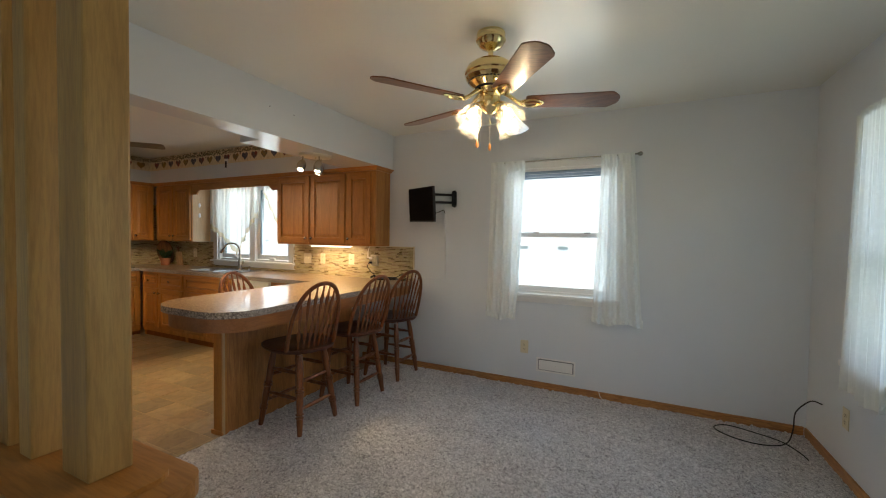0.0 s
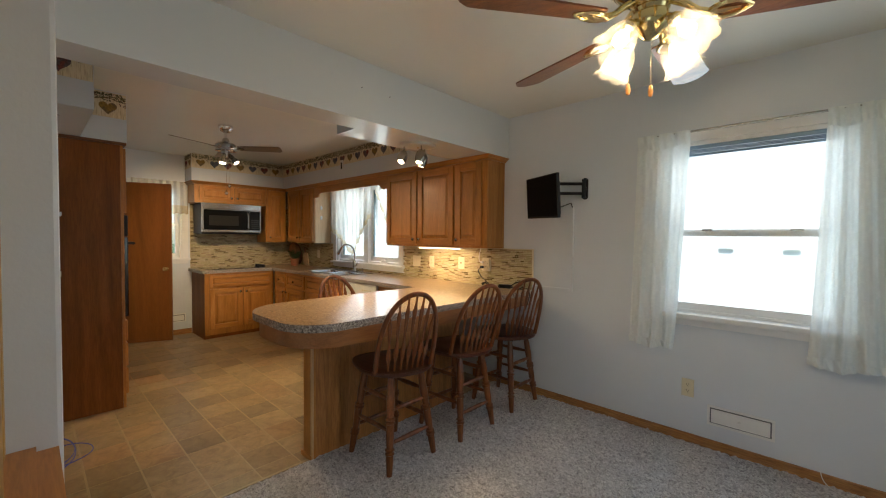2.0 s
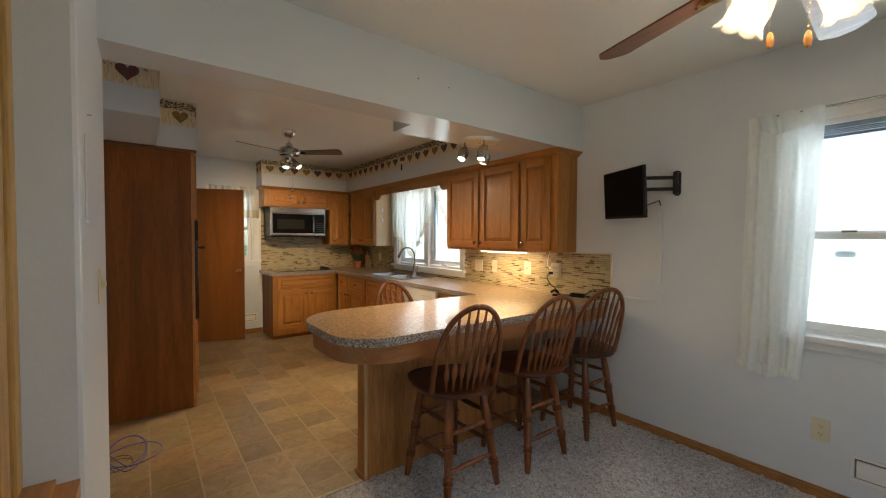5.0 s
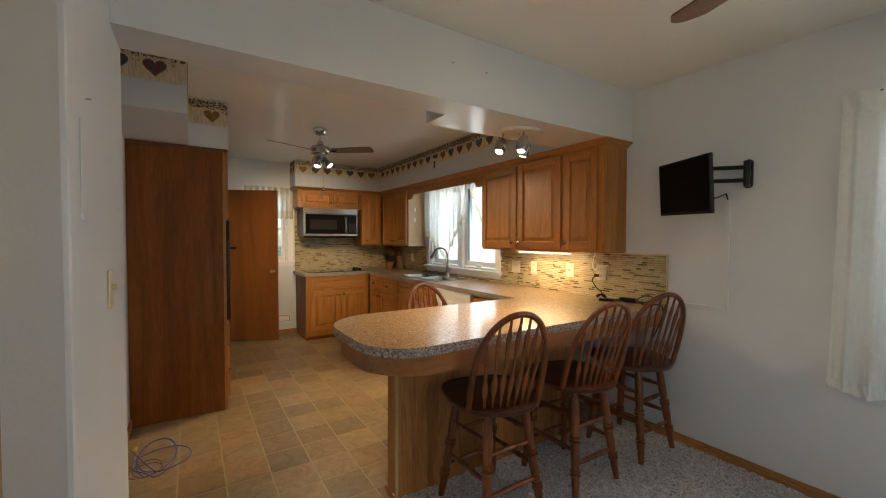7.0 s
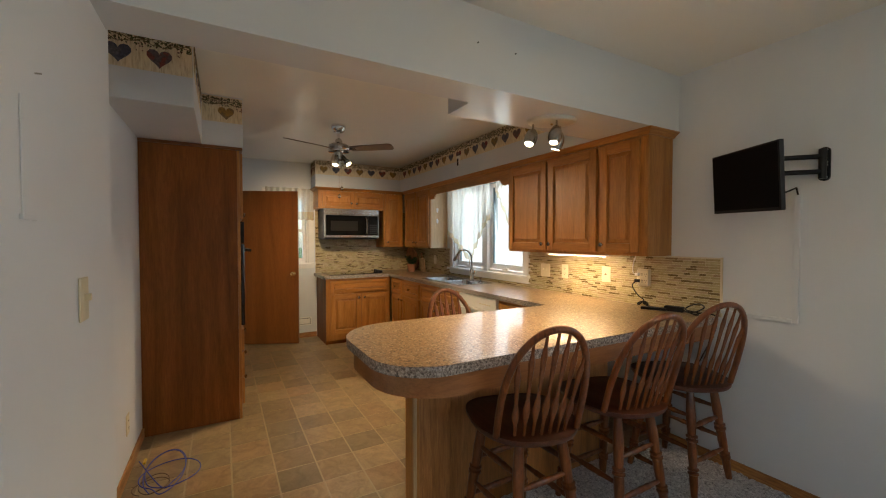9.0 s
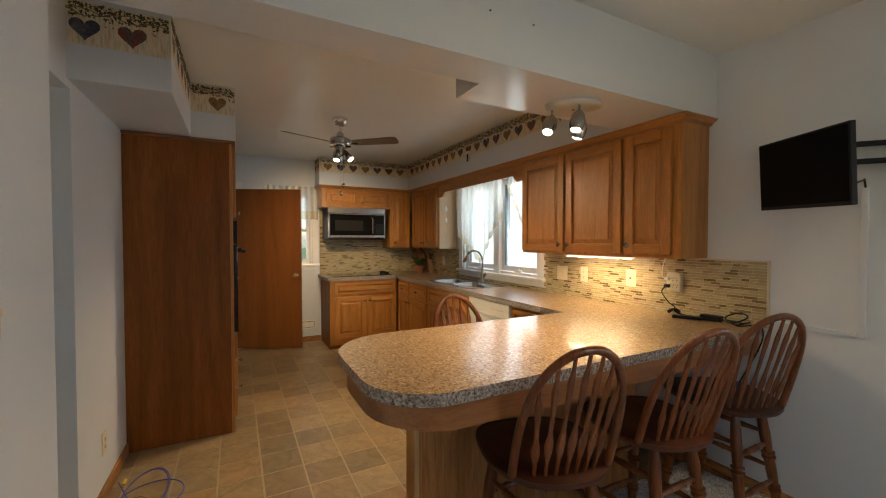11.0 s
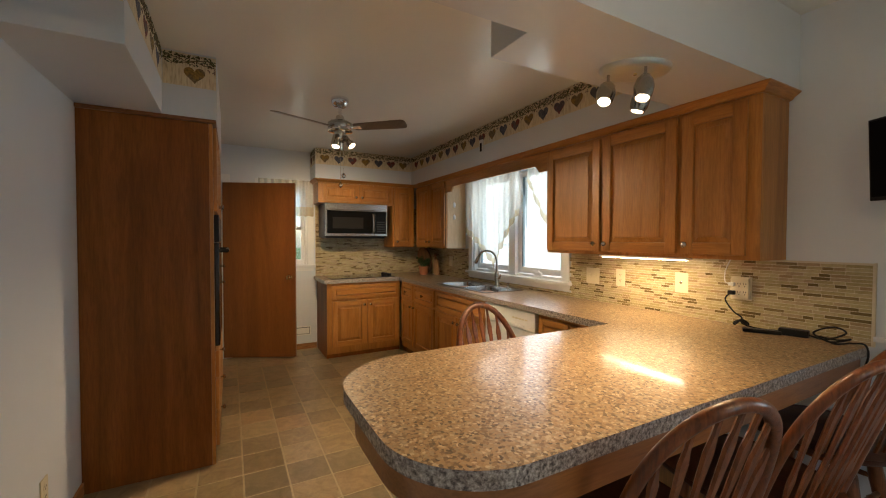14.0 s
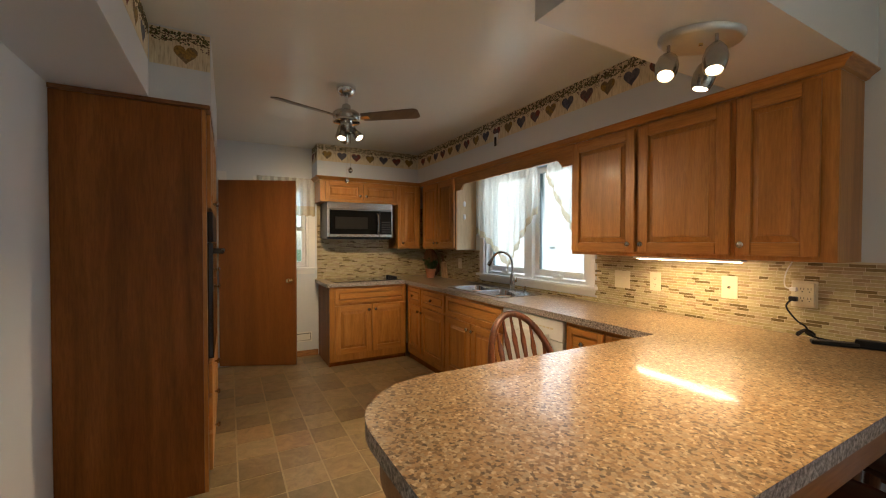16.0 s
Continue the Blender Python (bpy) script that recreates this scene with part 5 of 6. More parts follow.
# ---- things on the counter ----
def herb_pot():
    t = thing("potted_plant", "green herb in a small terracotta pot", "plant", at=pose(-6.42, 3.92, ZC) @ Matrix.Diagonal((1.3, 1.3, 1.2, 1)))
    part("pot", lathe(bm_new(), [(0.038, 0.0005), (0.046, 0.07), (0.052, 0.07), (0.053, 0.09), (0.046, 0.09), (0.042, 0.075), (0.0005, 0.074)], 22), TERRA, t, smooth=True)
    rnd = random.Random(4)
    bm, st = bm_new(), bm_new()
    for k in range(22):
        a, r, h = rnd.uniform(0, 6.283), rnd.uniform(0.02, 0.085), rnd.uniform(0.13, 0.21)
        tip = Vector((r * math.cos(a), r * math.sin(a), h))
        tube(st, [(0.2 * tip.x, 0.2 * tip.y, 0.07), (0.6 * tip.x, 0.6 * tip.y, 0.6 * h + 0.03), tip], 0.0012, 5)
        for j in range(13):
            p = Vector((0.25 * tip.x, 0.25 * tip.y, 0.09)).lerp(tip, rnd.uniform(0.3, 1.05)) + Vector([rnd.uniform(-0.016, 0.016) for _ in range(3)])
            m = Matrix.Translation(p) @ Euler([rnd.uniform(-0.9, 0.9), rnd.uniform(-0.9, 0.9), rnd.uniform(0, 6.3)]).to_matrix().to_4x4()
            l, w = rnd.uniform(0.010, 0.018), rnd.uniform(0.005, 0.009)
            vs = [bm.verts.new(m @ Vector(q)) for q in ((-l, 0, 0), (0, -w, 0.002), (l, 0, -0.003), (0, w, 0.002))]
            bm.faces.new(vs)
    tagged(part("foliage", bm, LEAF, t), kind="stuff")
    part("stems", st, LEAF, t)


herb_pot()
lean = pose(-6.58, 4.04, ZC + 0.001, 9, 0, 4) @ Matrix.Diagonal((1.22, 1, 1.22, 1))
t = thing("cutting_board", "round acacia serving board leaning on the backsplash", "cutting board", at=lean)
part("board", lathe(bm_new(), [(0.0005, -0.009), (0.145, -0.009), (0.15, -0.004), (0.15, 0.004), (0.145, 0.009), (0.0005, 0.009)], 40, pose(0, 0, 0.15, 90)), BOARDW, t, smooth=True)
t = thing("cutting_board", "pale rectangular wooden board with a dark handle", "cutting board", at=pose(-6.27, 4.045, ZC + 0.001, 8))
part("board", box(bm_new(), -0.07, -0.008, 0, 0.07, 0.008, 0.20, 0.006), BOARDL, t)
part("handle", box(bm_new(), -0.02, -0.007, 0.201, 0.02, 0.007, 0.275, 0.006), BOARDW, t)


# ---- wall plates ----
def plate(name, label, w, h, at, kind, gang=1, material=IVORY):
    """A cover plate; local y points into the wall."""
    t = thing(name, label, "switch" if kind == "switch" else "outlet", at=at)
    part("cover", box(bm_new(), -w / 2, -0.006, -h / 2, w / 2, -0.0005, h / 2, 0.0025), material, t)
    for g in range(gang):
        cx = (g - (gang - 1) / 2) * 0.046
        if kind == "switch":
            part("toggle", box(bm_new(), cx - 0.006, -0.020, -0.004, cx + 0.006, -0.0062, 0.014, 0.001), material, t)
        else:
            for z in (-0.02, 0.02):
                part("socket", lathe(bm_new(), [(0.0155, 0.0062), (0.0155, 0.0078), (0.0005, 0.0079)], 18, pose(cx, 0, z, 90)), material, t)
                bm = bm_new()
                for dx in (-0.006, 0.006):
                    box(bm, cx + dx - 0.001, -0.0092, z - 0.001, cx + dx + 0.001, -0.0081, z + 0.007)
                box(bm, cx - 0.0022, -0.0092, z - 0.010, cx + 0.0022, -0.0081, z - 0.006)
                part("slots", bm, DARKIN, t)
    return t


TW = YN - 0.011                                # face of the backsplash
plate("light_switch", "ivory double switch plate on the mosaic", 0.118, 0.118, pose(-3.823, TW, 1.094), "switch", 2)
plate("wall_outlet", "ivory outlet plate on the mosaic", 0.072, 0.118, pose(-3.583, TW, 1.098), "outlet")
jack = plate("cable_jack", "ivory cable jack plate on the mosaic", 0.078, 0.122, pose(-3.160, TW, 1.104), "jack", 0)
part("connector", lathe(bm_new(), [(0.007, 0.0062), (0.007, 0.009), (0.005, 0.010), (0.005, 0.017), (0.0005, 0.0172)], 14, pose(0, 0, 0, 90)), NICKEL, jack, "small threaded metal connector", True)
for z in (-0.042, 0.042):
    part("screw", lathe(bm_new(), [(0.0035, 0.0062), (0.0030, 0.0075), (0.0005, 0.0078)], 10, pose(0, 0, z, 90)), IVORY, jack)
six = plate("wall_outlet", "ivory six-way outlet block with plugged cords", 0.098, 0.125, pose(-2.842, TW, 1.104), "outlet", 0)
part("block", box(bm_new(), -0.043, -0.028, -0.055, 0.043, -0.0062, 0.055, 0.006), IVORY, six)
for sx in (-0.026, 0.0, 0.026):
    for sz in (-0.022, 0.022):
        bm = bm_new()
        for dx in (-0.0055, 0.0055):
            box(bm, sx + dx - 0.0012, -0.0292, sz, sx + dx + 0.0012, -0.0282, sz + 0.009)
        box(bm, sx - 0.0024, -0.0292, sz - 0.011, sx + 0.0024, -0.0282, sz - 0.006)
        part("slots", bm, DARKIN, six)
plate("light_switch", "ivory switch plate near the corner", 0.072, 0.118, pose(-5.995, TW, 1.098), "switch")
plate("wall_outlet", "ivory outlet above the baseboard", 0.072, 0.118, pose(-1.166, YN, 0.372), "outlet")
plate("wall_outlet", "ivory outlet on the side wall", 0.072, 0.118, pose(XE, 3.54, 0.36, 0, 0, -90), "outlet")
plate("light_switch", "ivory switch plate on the partition", 0.072, 0.118, pose(-2.515, 1.145, 1.21, 0, 0, 180), "switch")
plate("wall_outlet", "ivory outlet low beside the doorway", 0.072, 0.118, pose(-4.00, 0.98, 0.29, 0, 0, 180), "outlet")
t = thing("wall_bracket", "small white shelf bracket fixed to the partition", "bracket", at=pose(-2.16, 1.145, 1.41))
part("strip", box(bm_new(), -0.008, 0.0005, 0.012, 0.008, 0.004, 0.24, 0.0015), WALL, t)
part("lip", box(bm_new(), -0.05, 0.0005, 0, 0.02, 0.008, 0.0115, 0.002), WALL, t)
solid("nail", tube(bm_new(), [(-2.232, 1.1455, 1.715), (-2.232, 1.156, 1.716)], 0.002, 6), NICKEL, "small nail in the partition wall", "nail")
for y, z in ((2.512, 2.275), (2.731, 2.273)):
    solid("nail", tube(bm_new(), [(BEAM - 0.001, y, z), (BEAM + 0.006, y, z)], 0.003, 8), BLACK, "small dark nail head in the beam", "nail", group="nails in the beam")
t = thing("sensor", "small black sensor on the soffit", "sensor", at=pose(-4.89, SOFY, 2.262))
part("case", box(bm_new(), -0.030, -0.010, -0.045, 0.030, -0.0005, 0.050, 0.003), WHITEP, t)
part("lens", box(bm_new(), -0.016, -0.014, -0.062, 0.014, -0.0104, 0.018, 0.002), BLACK, t)


def register(label, w, h, at):
    t = thing("wall_register", label, "vent", at=at)
    part("frame", box(bm_new(), -w / 2, -0.008, 0, w / 2, -0.0005, 0.014, 0.002), WHITEP, t)
    part("frame", box(bm_new(), -w / 2, -0.008, h - 0.014, w / 2, -0.0005, h, 0.002), WHITEP, t)
    for s in (-1, 1):
        part("frame", box(bm_new(), s * w / 2, -0.008, 0.0145, s * (w / 2 - 0.014), -0.0005, h - 0.0145, 0.002), WHITEP, t)
    # backing coloured grey to give the shaded outline round the flap
    part("dark_gap", box(bm_new(), -w / 2 + 0.0145, -0.002, 0.0145, w / 2 - 0.0145, -0.0006, h - 0.0145), plain("gap_grey", (0.17, 0.17, 0.175), 0.7), t)
    f = part("flap", box(bm_new(), -w / 2 + 0.022, -0.013, 0.021, w / 2 - 0.022, -0.003, h - 0.022, 0.003), WHITEP, t)
    part("knob", lathe(bm_new(), [(0.008, 0.013), (0.008, 0.02), (0.005, 0.024), (0.0005, 0.024)], 12, pose(0, 0, h / 2, 90)), WHITEP, f)


register("white baseboard heat register with a hinged flap", 0.338, 0.128, pose(-0.884, YN, 0.165))
register("small white register low on the kitchen wall", 0.30, 0.115, pose(XW, 2.42, 0.17, 0, 0, 90))


# ---- television on its arm ----
def television():
    a, b = Vector((-2.345, 4.00, 0)), Vector((-1.930, 3.735, 0))
    w = (b - a).length
    ang = math.degrees(math.atan2(b.y - a.y, b.x - a.x))
    t = thing("television", "small flat black television on a swing-out wall arm", "television", at=pose(a.x, a.y, 1.522, 4, 1.6, ang))
    part("bezel", box(bm_new(), 0, -0.002, 0, w, 0.020, 0.327, 0.004), BLACK, t)
    part("screen", box(bm_new(), 0.010, -0.0045, 0.016, w - 0.010, -0.0025, 0.318), mat("dark_screen", (0.003, 0.003, 0.004), 0.4, spec=0.06), t)
    part("back_shell", box(bm_new(), 0.05, 0.0205, 0.02, w - 0.035, 0.046, 0.27, 0.010), plain("shell_grey", (0.022, 0.024, 0.027), 0.45), t)
    t = thing("tv_bracket", "black steel swing-arm television bracket", "bracket")
    part("wall_plate", prism(bm_new(), rounded([(-1.917, 1.665), (-1.872, 1.665), (-1.872, 1.832), (-1.917, 1.832)], [0.021] * 4, 8), 0.0005 - YN, 0.012 - YN, pose(0, 0, 0, 90)), BLACK, t)
    part("pivot", tube(bm_new(), [(-1.895, YN - 0.03, 1.675), (-1.895, YN - 0.03, 1.822)], 0.016, 12), BLACK, t, smooth=True)
    for z in (1.71, 1.785):
        p = part("arm", tube(bm_new(), [(-1.895, YN - 0.03, z), (-2.075, 3.925, z)], 0.0125, 8), BLACK, t, smooth=True)
        for y in (z - 0.03, z + 0.03):
            part("bolt", lathe(bm_new(), [(0.008, 0.0), (0.008, 0.006), (0.0005, 0.008)], 8, pose(-1.885, YN - 0.0125, y, 90)), NICKEL, p)


television()
t = thing("cable_conduit", "white plastic cable channel on the wall below the television", "cable channel")
part("channel", box(bm_new(), -2.008, YN - 0.016, 0.930, -1.983, YN - 0.0005, 1.605, 0.003), WALL, t)
part("channel", box(bm_new(), -2.348, YN - 0.016, 0.930, -2.009, YN - 0.0005, 0.952, 0.003), WALL, t)
solid("tv_cable", tube(bm_new(), [(-1.995, YN - 0.01, 1.607), (-1.99, 4.06, 1.64), (-1.975, 4.0, 1.63), (-1.99, 3.90, 1.60), (-2.02, 3.865, 1.60)], 0.004, 8), BLACK, "black cable from the television to the channel", "cable", smooth=True)


# ---- cords ----
def cord(name, label, pts, r, material, smooth_n=6, category="cable"):
    """A cord drawn through points as a smooth curve."""
    p = [Vector(q) for q in pts]
    out = []
    for i in range(len(p) - 1):
        a, b, c, d = p[max(i - 1, 0)], p[i], p[i + 1], p[min(i + 2, len(p) - 1)]
        for k in range(smooth_n):
            s = k / smooth_n
            out.append(0.5 * ((2 * b) + (c - a) * s + (2 * a - 5 * b + 4 * c - d) * s * s + (3 * b - a - 3 * c + d) * s ** 3))
    out.append(p[-1])
    return solid(name, tube(bm_new(), out, r, 7), material, label, category, smooth=True)


def coil(cx, cy, z, turns):
    """Points of loose loops lying on the ground: (radius x, radius y, shift x, shift y)."""
    pts = []
    for j, (rx, ry, sx, sy) in enumerate(turns):
        for k in range(12):
            a = 2 * math.pi * k / 12
            pts.append((cx + sx + rx * math.cos(a), cy + sy + ry * math.sin(a), z + 0.003 * j + 0.002 * math.sin(a * 3)))
    return pts


ZT = 0.004
cord("blue_cable", "loosely coiled blue network cable on the tile floor", [(-4.09, 1.02, ZT + 0.01)] + coil(-3.93, 1.15, ZT, [(0.22, 0.10, -0.03, 0.02), (0.15, 0.15, 0.06, 0.05), (0.25, 0.10, 0.02, 0.02)]), 0.0029, BLUEC)
cord("brown_cable", "thin brown cable loop on the tile floor", coil(-3.80, 1.13, ZT, [(0.10, 0.07, 0, 0), (0.08, 0.085, 0.03, -0.01)]), 0.002, plain("brown_cable", (0.09, 0.05, 0.03), 0.5))
solid("cable_tag", box(bm_new(), -4.12, 1.04, 0.002, -4.065, 1.055, 0.012, 0.002), YELLOWP, "yellow tag on the coiled cable", "tag")
cord("black_cable", "black coax cable looped on the carpet by the corner", [(XE - 0.02, 3.80, 0.34), (0.78, 3.86, 0.33), (0.73, 3.93, 0.22), (0.72, 3.93, 0.10), (0.66, 3.84, 0.03), (0.52, 3.76, 0.026), (0.36, 3.79, 0.026), (0.27, 3.90, 0.026), (0.36, 3.99, 0.026), (0.52, 3.94, 0.026), (0.64, 3.86, 0.03), (0.70, 3.74, 0.03), (0.72, 3.66, 0.026)], 0.004, BLACK)
cord("white_cable", "thin white cable at the baseboard", [(-0.52, YN - 0.02, 0.085), (-0.50, YN - 0.05, 0.04), (-0.44, YN - 0.10, 0.024), (-0.36, YN - 0.14, 0.024)], 0.0022, WHITEP)
cord("power_cable", "white power cord from the cabinet to the outlet", [(-2.865, 4.03, 1.264), (-2.90, 4.05, 1.20), (-2.905, 4.055, 1.14), (-2.880, 4.048, 1.128)], 0.003, WHITEP)
solid("plug", box(bm_new(), -2.884, TW - 0.052, 1.118, -2.858, TW - 0.0285, 1.136, 0.003), WHITEP, "white plug in the outlet", "plug")
solid("plug", box(bm_new(), -2.886, TW - 0.054, 1.070, -2.856, TW - 0.0285, 1.092, 0.004), BLACK, "black plug in the outlet", "plug")
cord("power_cable", "black power cord hanging from the outlet", [(-2.872, TW - 0.05, 1.080), (-2.885, 4.02, 1.045), (-2.85, 4.03, 0.985), (-2.82, 4.05, 0.955), (-2.82, 4.055, 0.925), (-2.77, 4.06, ZC + 0.006), (-2.70, 4.065, ZC + 0.006), (-2.65, 4.045, ZC + 0.014)], 0.004, BLACK)
cord("power_cable", "bundled black cord on the counter", [(-2.82 + 0.026 * math.cos(k), 4.045 + 0.022 * math.sin(k * 1.1), ZC + 0.012 + 0.012 * (k % 3)) for k in range(14)], 0.005, BLACK)
t = thing("remote_control", "slim black remote control on the counter", "remote", at=pose(-2.705, 3.985, ZC, 0, 0, 30))
part("body", box(bm_new(), -0.075, -0.021, 0.0005, 0.075, 0.021, 0.018, 0.005), BLACK, t)
for i in range(6):
    for j in (-1, 0, 1):
        part("button", box(bm_new(), -0.06 + 0.022 * i - 0.005, 0.012 * j - 0.004, 0.0182, -0.06 + 0.022 * i + 0.005, 0.012 * j + 0.004, 0.020), plain("button_grey", (0.08, 0.08, 0.085), 0.5), t)
solid("power_adapter", box(bm_new(), -0.055, -0.022, 0.0005, 0.055, 0.022, 0.034, 0.006, pose(-2.60, 4.045, ZC, 0, 0, 12)), BLACK, "black power adapter brick on the counter", "adapter")
cord("power_cable", "tangled black adapter cord at the counter end", [(-2.55, 4.055, ZC + 0.015), (-2.48, 4.03, ZC + 0.012), (-2.42, 4.05, ZC + 0.05), (-2.47, 4.075, ZC + 0.065), (-2.53, 4.05, ZC + 0.03), (-2.46, 4.01, ZC + 0.008), (-2.40, 4.03, ZC + 0.03), (-2.45, 4.06, ZC + 0.012), (-2.51, 4.03, ZC + 0.02), (-2.44, 4.0, ZC + 0.006), (-2.40, 4.04, ZC + 0.012), (-2.36, 4.06, ZC + 0.006), (-2.362, 4.06, ZC - 0.08), (-2.45, 4.07, 0.62), (-2.55, 4.08, 0.40)], 0.004, BLACK)


# ---- heart border along the tops of the walls ----
def heart(m, s):
    bm = bm_new()
    out = []
    for k in range(22):
        a = 2 * math.pi * k / 22
        out.append((s * math.sin(a) ** 3, s * (0.8125 * math.cos(a) - 0.3125 * math.cos(2 * a) - 0.125 * math.cos(3 * a) - 0.0625 * math.cos(4 * a))))
    return prism(bm, out, 0.0003, 0.0012, m)


def border(at, length, first, label, skip=0.0):
    """A strip of printed border; local x along the wall, y into it, z up; the face is at y = 0."""
    t = thing("wallpaper_border", label, "wallpaper", "heart borders", at, "structure")
    part("paper", box(bm_new(), 0, -0.0012, 0, length, -0.0002, 0.185), PAPER, t)
    rnd = random.Random(first)
    n = int(length / 0.1665 + 0.5)
    face = pose(0, -0.0013, 0, 90)
    for k in range(max(n, 1)):
        x = 0.075 + 0.1665 * k + skip
        if x > length - 0.04:
            continue
        part("heart", heart(face @ Matrix.Translation((x, 0.072, 0)) @ Matrix.Diagonal((1, 0.98, 1, 1)), 0.054), HEARTS[(k + first) % 3], t)
    stem, leaf, berry = bm_new(), bm_new(), bm_new()
    for shift, high in ((0.0, 0.150), (2.1, 0.136)):
        tube(stem, [(0.02 * k, -0.0018, high + 0.011 * math.sin(0.76 * k + shift) + 0.004 * math.sin(1.82 * k)) for k in range(int(length / 0.02) + 1)], 0.0022, 5)
    for k in range(int(length * 380)):
        x, z = rnd.uniform(0.006, length - 0.006), rnd.uniform(0.122, 0.181)
        l, w, a = rnd.uniform(0.006, 0.011), rnd.uniform(0.003, 0.006), rnd.uniform(0, 3.14)
        prism(leaf, [(-l, 0), (0, -w), (l, 0), (0, w)], 0.0004, 0.0014, face @ Matrix.Translation((x, z, 0)) @ Matrix.Rotation(a, 4, "Z"))
    for k in range(int(length * 170)):
        x, z = rnd.uniform(0.006, length - 0.006), rnd.uniform(0.120, 0.181)
        if rnd.random() < 0.22:
            x = min(length - 0.006, 0.158 + skip + 0.1665 * rnd.randrange(max(n, 1)) + rnd.uniform(-0.02, 0.02))
            z = rnd.uniform(0.092, 0.118)
        if x > 0.006:
            prism(berry, [(0.0034 * math.cos(c), 0.0034 * math.sin(c)) for c in (0, 1.05, 2.09, 3.14, 4.19, 5.24)], 0.0005, 0.0016, face @ Matrix.Translation((x, z, 0)))
    tagged(part("vine", stem, VINE, t), kind="stuff")
    tagged(part("leaves", leaf, SPRIG, t), kind="stuff")
    tagged(part("berries", berry, BERRY, t), kind="stuff")


BL = "cream wallpaper border printed with hearts and vines"
border(pose(SOFX + 0.002, SOFY, H - 0.1855), -3.047 - SOFX - 0.002, 2, BL + " on the long soffit", 0.087)
border(pose(SOFX, 2.577, H - 0.1855, 0, 0, 90), SOFY - 2.58, 0, BL + " above the microwave", 0.03)
border(pose(XW + 0.003, 2.575, H - 0.1855), SOFX - XW - 0.006, 2, BL + " on the soffit end")
border(pose(-3.58, 0.983, H - 0.216, 0, 0, 90), 0.37, 1, BL + " on the stepped soffit", -0.014)
border(pose(-3.583, 1.356, H - 0.1855, 0, 0, 180), 0.889, 0, BL + " along the stepped soffit")
border(pose(-4.475, 1.36, H - 0.195, 0, 0, 90), 0.262, 0, BL + " over the tall cabinet", 0.079)


# ---- half wall with wooden posts ----
def post_screen():
    structure("wall_half", box(bm_new(), -2.049, 0.86, 0, -1.26, 1.10, 0.735), WALL, "low white half wall under the post screen", "wall")
    t = thing("post_screen", "pale wooden post screen on an oak-capped half wall", "room divider")
    cap = rounded([(-2.049, 0.82), (-1.20, 0.82), (-1.20, 1.135), (-2.049, 1.135)], [0, 0.03, 0.07, 0], 6)
    part("cap", prism(bm_new(), cap, 0.736, 0.78), OAKH, t, "honey oak cap board")
    part("newel", box(bm_new(), -1.500, 0.963, 0.7945, -1.375, 1.053, H - 0.001, 0.006), PINE, t)
    for x in (-1.655, -1.79, -1.92):
        part("post", box(bm_new(), x - 0.035, 0.948, 0.7945, x + 0.035, 1.036, H - 0.001, 0.006), PINE, t)
    part("wall_post", box(bm_new(), -2.049, 0.95, 0.7945, -2.00, 1.038, H - 0.001, 0.006), PINE, t)
    part("sub_cap", prism(bm_new(), rounded([(-2.049, 0.865), (-1.262, 0.865), (-1.262, 1.092), (-2.049, 1.092)], [0, 0.02, 0.05, 0], 6), 0.7805, 0.794), OAKH, t)


post_screen()


# ---- outside ----
structure("ground", box(bm_new(), -120, -120, -1.2, 120, 120, -0.9), GRASS, "lawn around the house", "ground")


def neighbour(label, at, w, d):
    t = thing("house", label, "house", "neighbouring houses", at)
    part("wall", box(bm_new(), -w / 2, 0, 0, w / 2, d, 6.2), SIDING, t)
    bm = bm_new()
    prism(bm, [(-0.3, 6.2), (d + 0.3, 6.2), (d / 2, 8.2)], -w / 2 - 0.4, w / 2 + 0.4, Matrix(((0, 0, 1, 0), (1, 0, 0, 0), (0, 1, 0, 0), (0, 0, 0, 1))))
    part("roof", bm, ROOFM, t, "grey shingle roof")
    for k in range(13):
        x = -w / 2 + w * (k + 0.5) / 13
        f = part("window", box(bm_new(), x - 0.13, -0.03, 2.05, x + 0.13, -0.001, 2.12), TRIMW, t)
        # opaque pale colour stands in for bright sky reflected in the pane
        part("pane", box(bm_new(), x - 0.11, -0.04, 2.065, x + 0.11, -0.031, 2.105), plain("sky_bright_pane", (0.68, 0.72, 0.75), 0.15), f)


neighbour("pale sided two-storey house across the yard", pose(-2.0, 11.5, -0.9), 14, 8)
# added house: its sunlit wall fills the sink window with white, hiding the lawn
neighbour("added white sided house that whitens the sink window view", pose(-19.5, 13.0, -0.9), 19, 8)


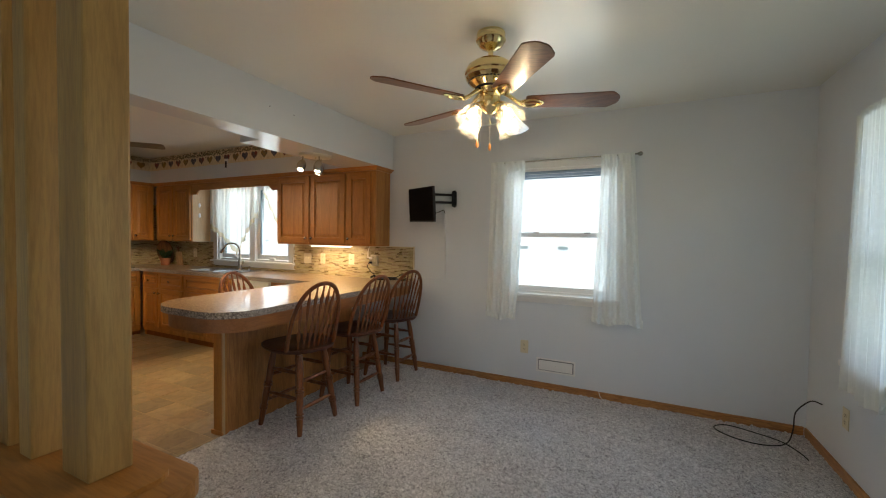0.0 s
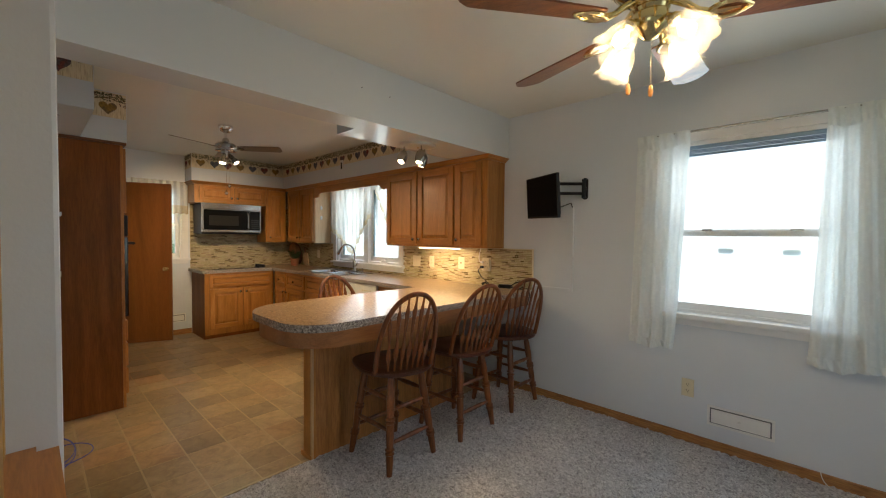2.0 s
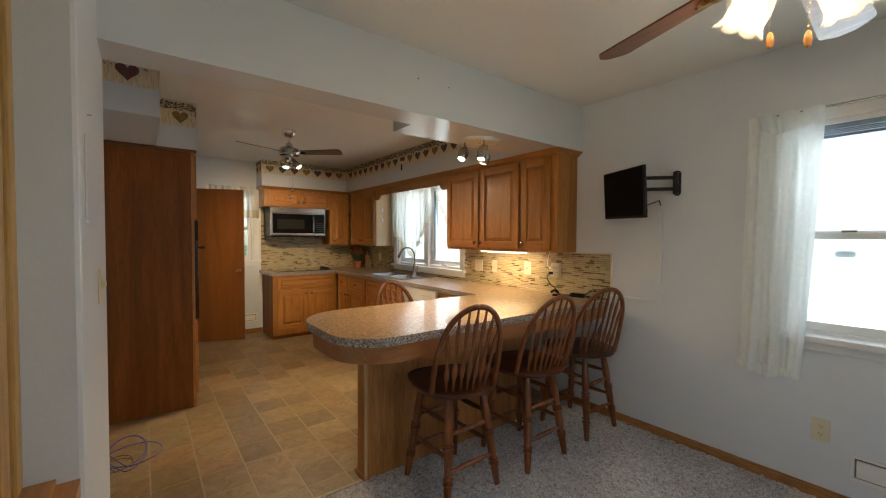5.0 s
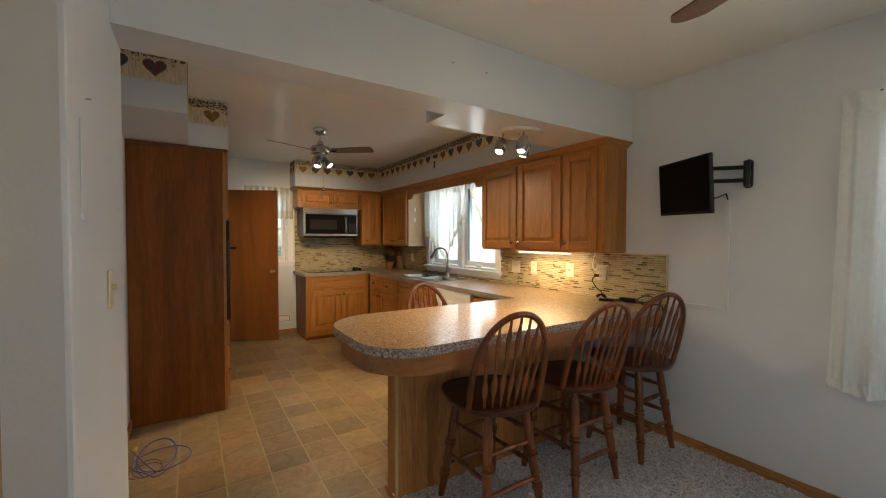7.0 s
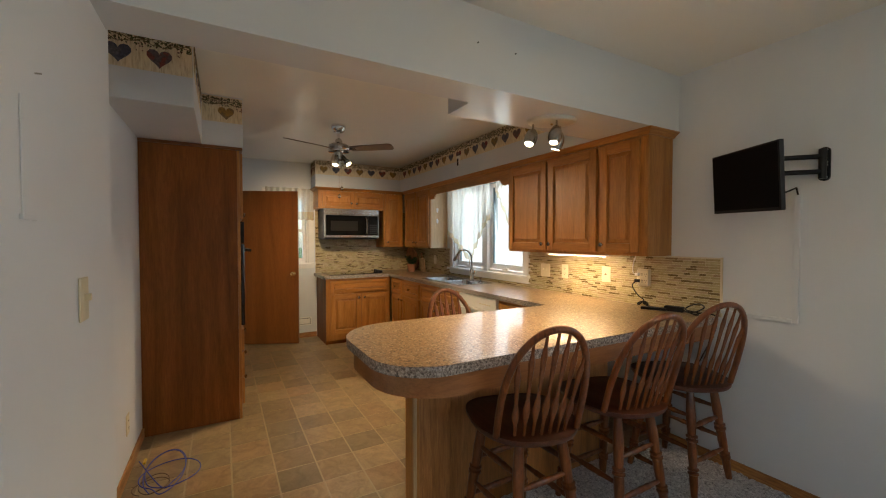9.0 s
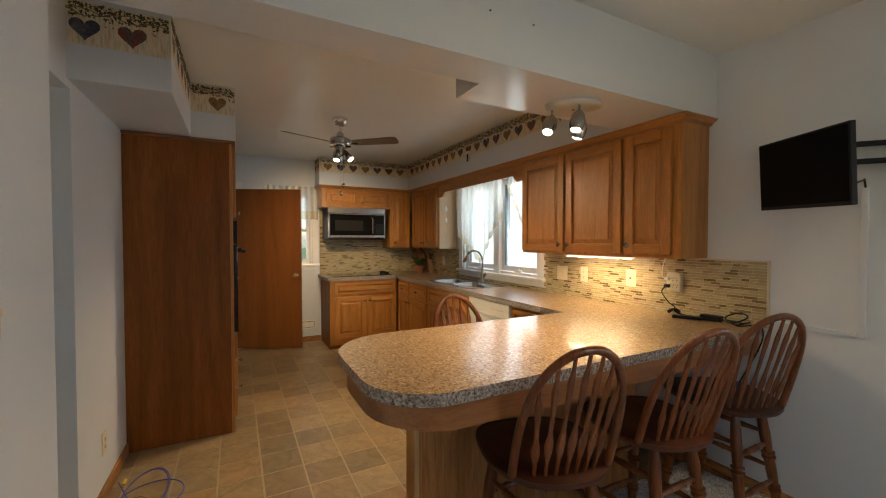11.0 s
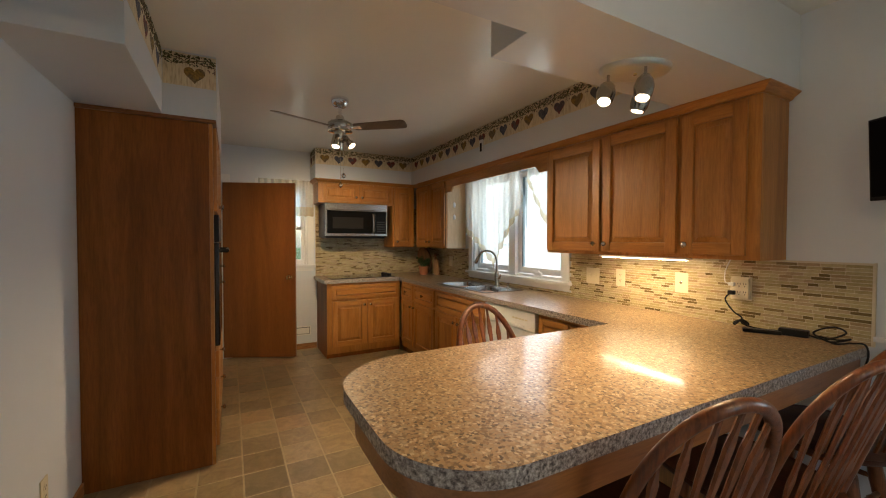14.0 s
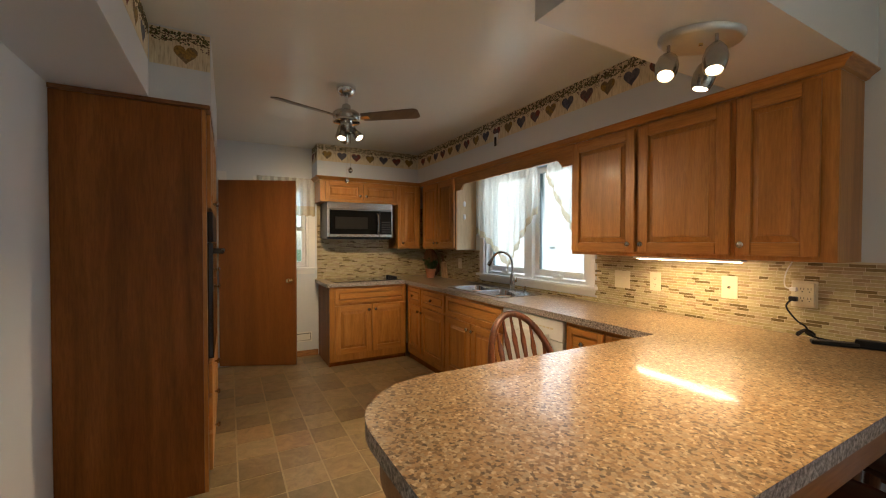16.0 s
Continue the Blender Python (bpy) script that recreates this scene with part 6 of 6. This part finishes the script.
# ---- backsplash of thin mosaic tiles, one by one near the bar ----
def backsplash():
    t = thing("backsplash", "tan and brown glass mosaic backsplash in thin staggered strips", "backsplash", kind="structure")
    for a, b, c in ((XW + 0.0105, -5.59, 1.262), (-5.5895, -4.0405, 0.925), (-4.04, -2.352, 1.262)):
        part("grout", box(bm_new(), a, YN - 0.0106, ZC + 0.0005, b, YN - 0.0005, c), GROUT, t)
    part("grout", box(bm_new(), XW + 0.0005, 2.628, ZC + 0.0005, XW + 0.0103, YN - 0.0112, 1.80), GROUT, t)
    part("edge_trim", box(bm_new(), -2.3515, YN - 0.012, ZC + 0.0005, -2.344, YN - 0.0005, 1.264), GROUT, t)
    rnd = random.Random(11)
    shapes = {}
    rest = ([], [])
    made = 0
    blocked = [(-5.59, -4.04, 0.93)]

    def rest_box(x0, y0, z0, x1, y1, z1):
        n = len(rest[0])
        rest[0].extend([(x0, y0, z0), (x1, y0, z0), (x1, y1, z0), (x0, y1, z0), (x0, y0, z1), (x1, y0, z1), (x1, y1, z1), (x0, y1, z1)])
        rest[1].extend([tuple(n + i for i in f) for f in ((0, 1, 5, 4), (1, 2, 6, 5), (2, 3, 7, 6), (3, 0, 4, 7), (4, 5, 6, 7), (0, 3, 2, 1))])
    z = ZC + 0.003
    while z < 1.246:
        prev = -2.354
        while prev > XW + 0.02:
            l = rnd.choice((0.040, 0.055, 0.068, 0.085))
            x0 = max(prev - l, XW + 0.012)
            mid = (prev + x0) / 2
            if not any(a < mid < b and z > zz for a, b, zz in blocked) and prev - x0 > 0.008:
                if made < 300 and mid > -3.15:
                    key = round(prev - x0 - 0.002, 4)
                    if key not in shapes:
                        shapes[key] = mesh_of("tile", box(bm_new(), -key / 2, -0.0055, 0, key / 2, 0.0, 0.0135), MOSAIC)
                    ob = new("tile", shapes[key])
                    ob.parent = t
                    ob.location = (mid, YN - 0.0060 - rnd.uniform(0, 0.0008), z)
                    made += 1
                else:
                    rest_box(x0 + 0.002, YN - 0.0112 - rnd.uniform(0, 0.0008), z, prev, YN - 0.0055, z + 0.0135)
            prev = x0
        z += 0.0158
    z = ZC + 0.003
    while z < 1.79:
        y = 2.630
        while y < YN - 0.02:
            l = min(rnd.choice((0.040, 0.055, 0.068, 0.085)), YN - 0.013 - y)
            rest_box(XW + 0.0055, y, z, XW + 0.0112 + rnd.uniform(0, 0.0008), y + l - 0.002, z + 0.0135)
            y += l
        z += 0.0158
    me = bpy.data.meshes.new("tile_field")
    me.from_pydata(rest[0], [], rest[1])
    me.materials.append(MOSAICS)
    ob = new("tile_field", me)
    ob.parent = t
    tagged(ob, kind="stuff")


backsplash()


# ---- kitchen floor tiles, nine inches square ----
def floor_tiles():
    t = thing("tile_floor", "tan and brown stone-look square tiles with pale joints", "floor tiles", kind="structure")
    p, gap = 0.2286, 0.0055
    bm = bm_new()
    n = (p - gap) / 2
    lo = [bm.verts.new(q) for q in ((-n, -n, -0.006), (n, -n, -0.006), (n, n, -0.006), (-n, n, -0.006))]
    e = n - 0.002
    hi = [bm.verts.new(q) for q in ((-e, -e, 0), (e, -e, 0), (e, e, 0), (-e, e, 0))]
    for k in range(4):
        bm.faces.new((lo[k], lo[(k + 1) % 4], hi[(k + 1) % 4], hi[k]))
    bm.faces.new(hi)
    me = mesh_of("tile", bm, TILE)
    rnd = random.Random(5)
    for i in range(-13, 7):
        for j in range(-2, 13):
            x, y = -4.045 + p * (i + 0.5), 1.284 + p * (j + 0.5)
            if XW + 0.05 < x < -2.76 and 0.9 < y < YN - 0.1 and not (x < -6.4 and y > 2.75) and not (x < -3.3 and y > 3.75) and not (x < -4.6 and y < 1.5):
                ob = new("tile", me)
                ob.parent = t
                ob.location = (x, y, rnd.uniform(-0.0006, 0.0004))
                ob.rotation_euler = (0, 0, math.pi / 2 * rnd.randrange(4))
    part("edge_strip", box(bm_new(), -2.775, 1.15, -0.002, -2.755, 2.24, 0.006, 0.002), FGROUT, t)


floor_tiles()
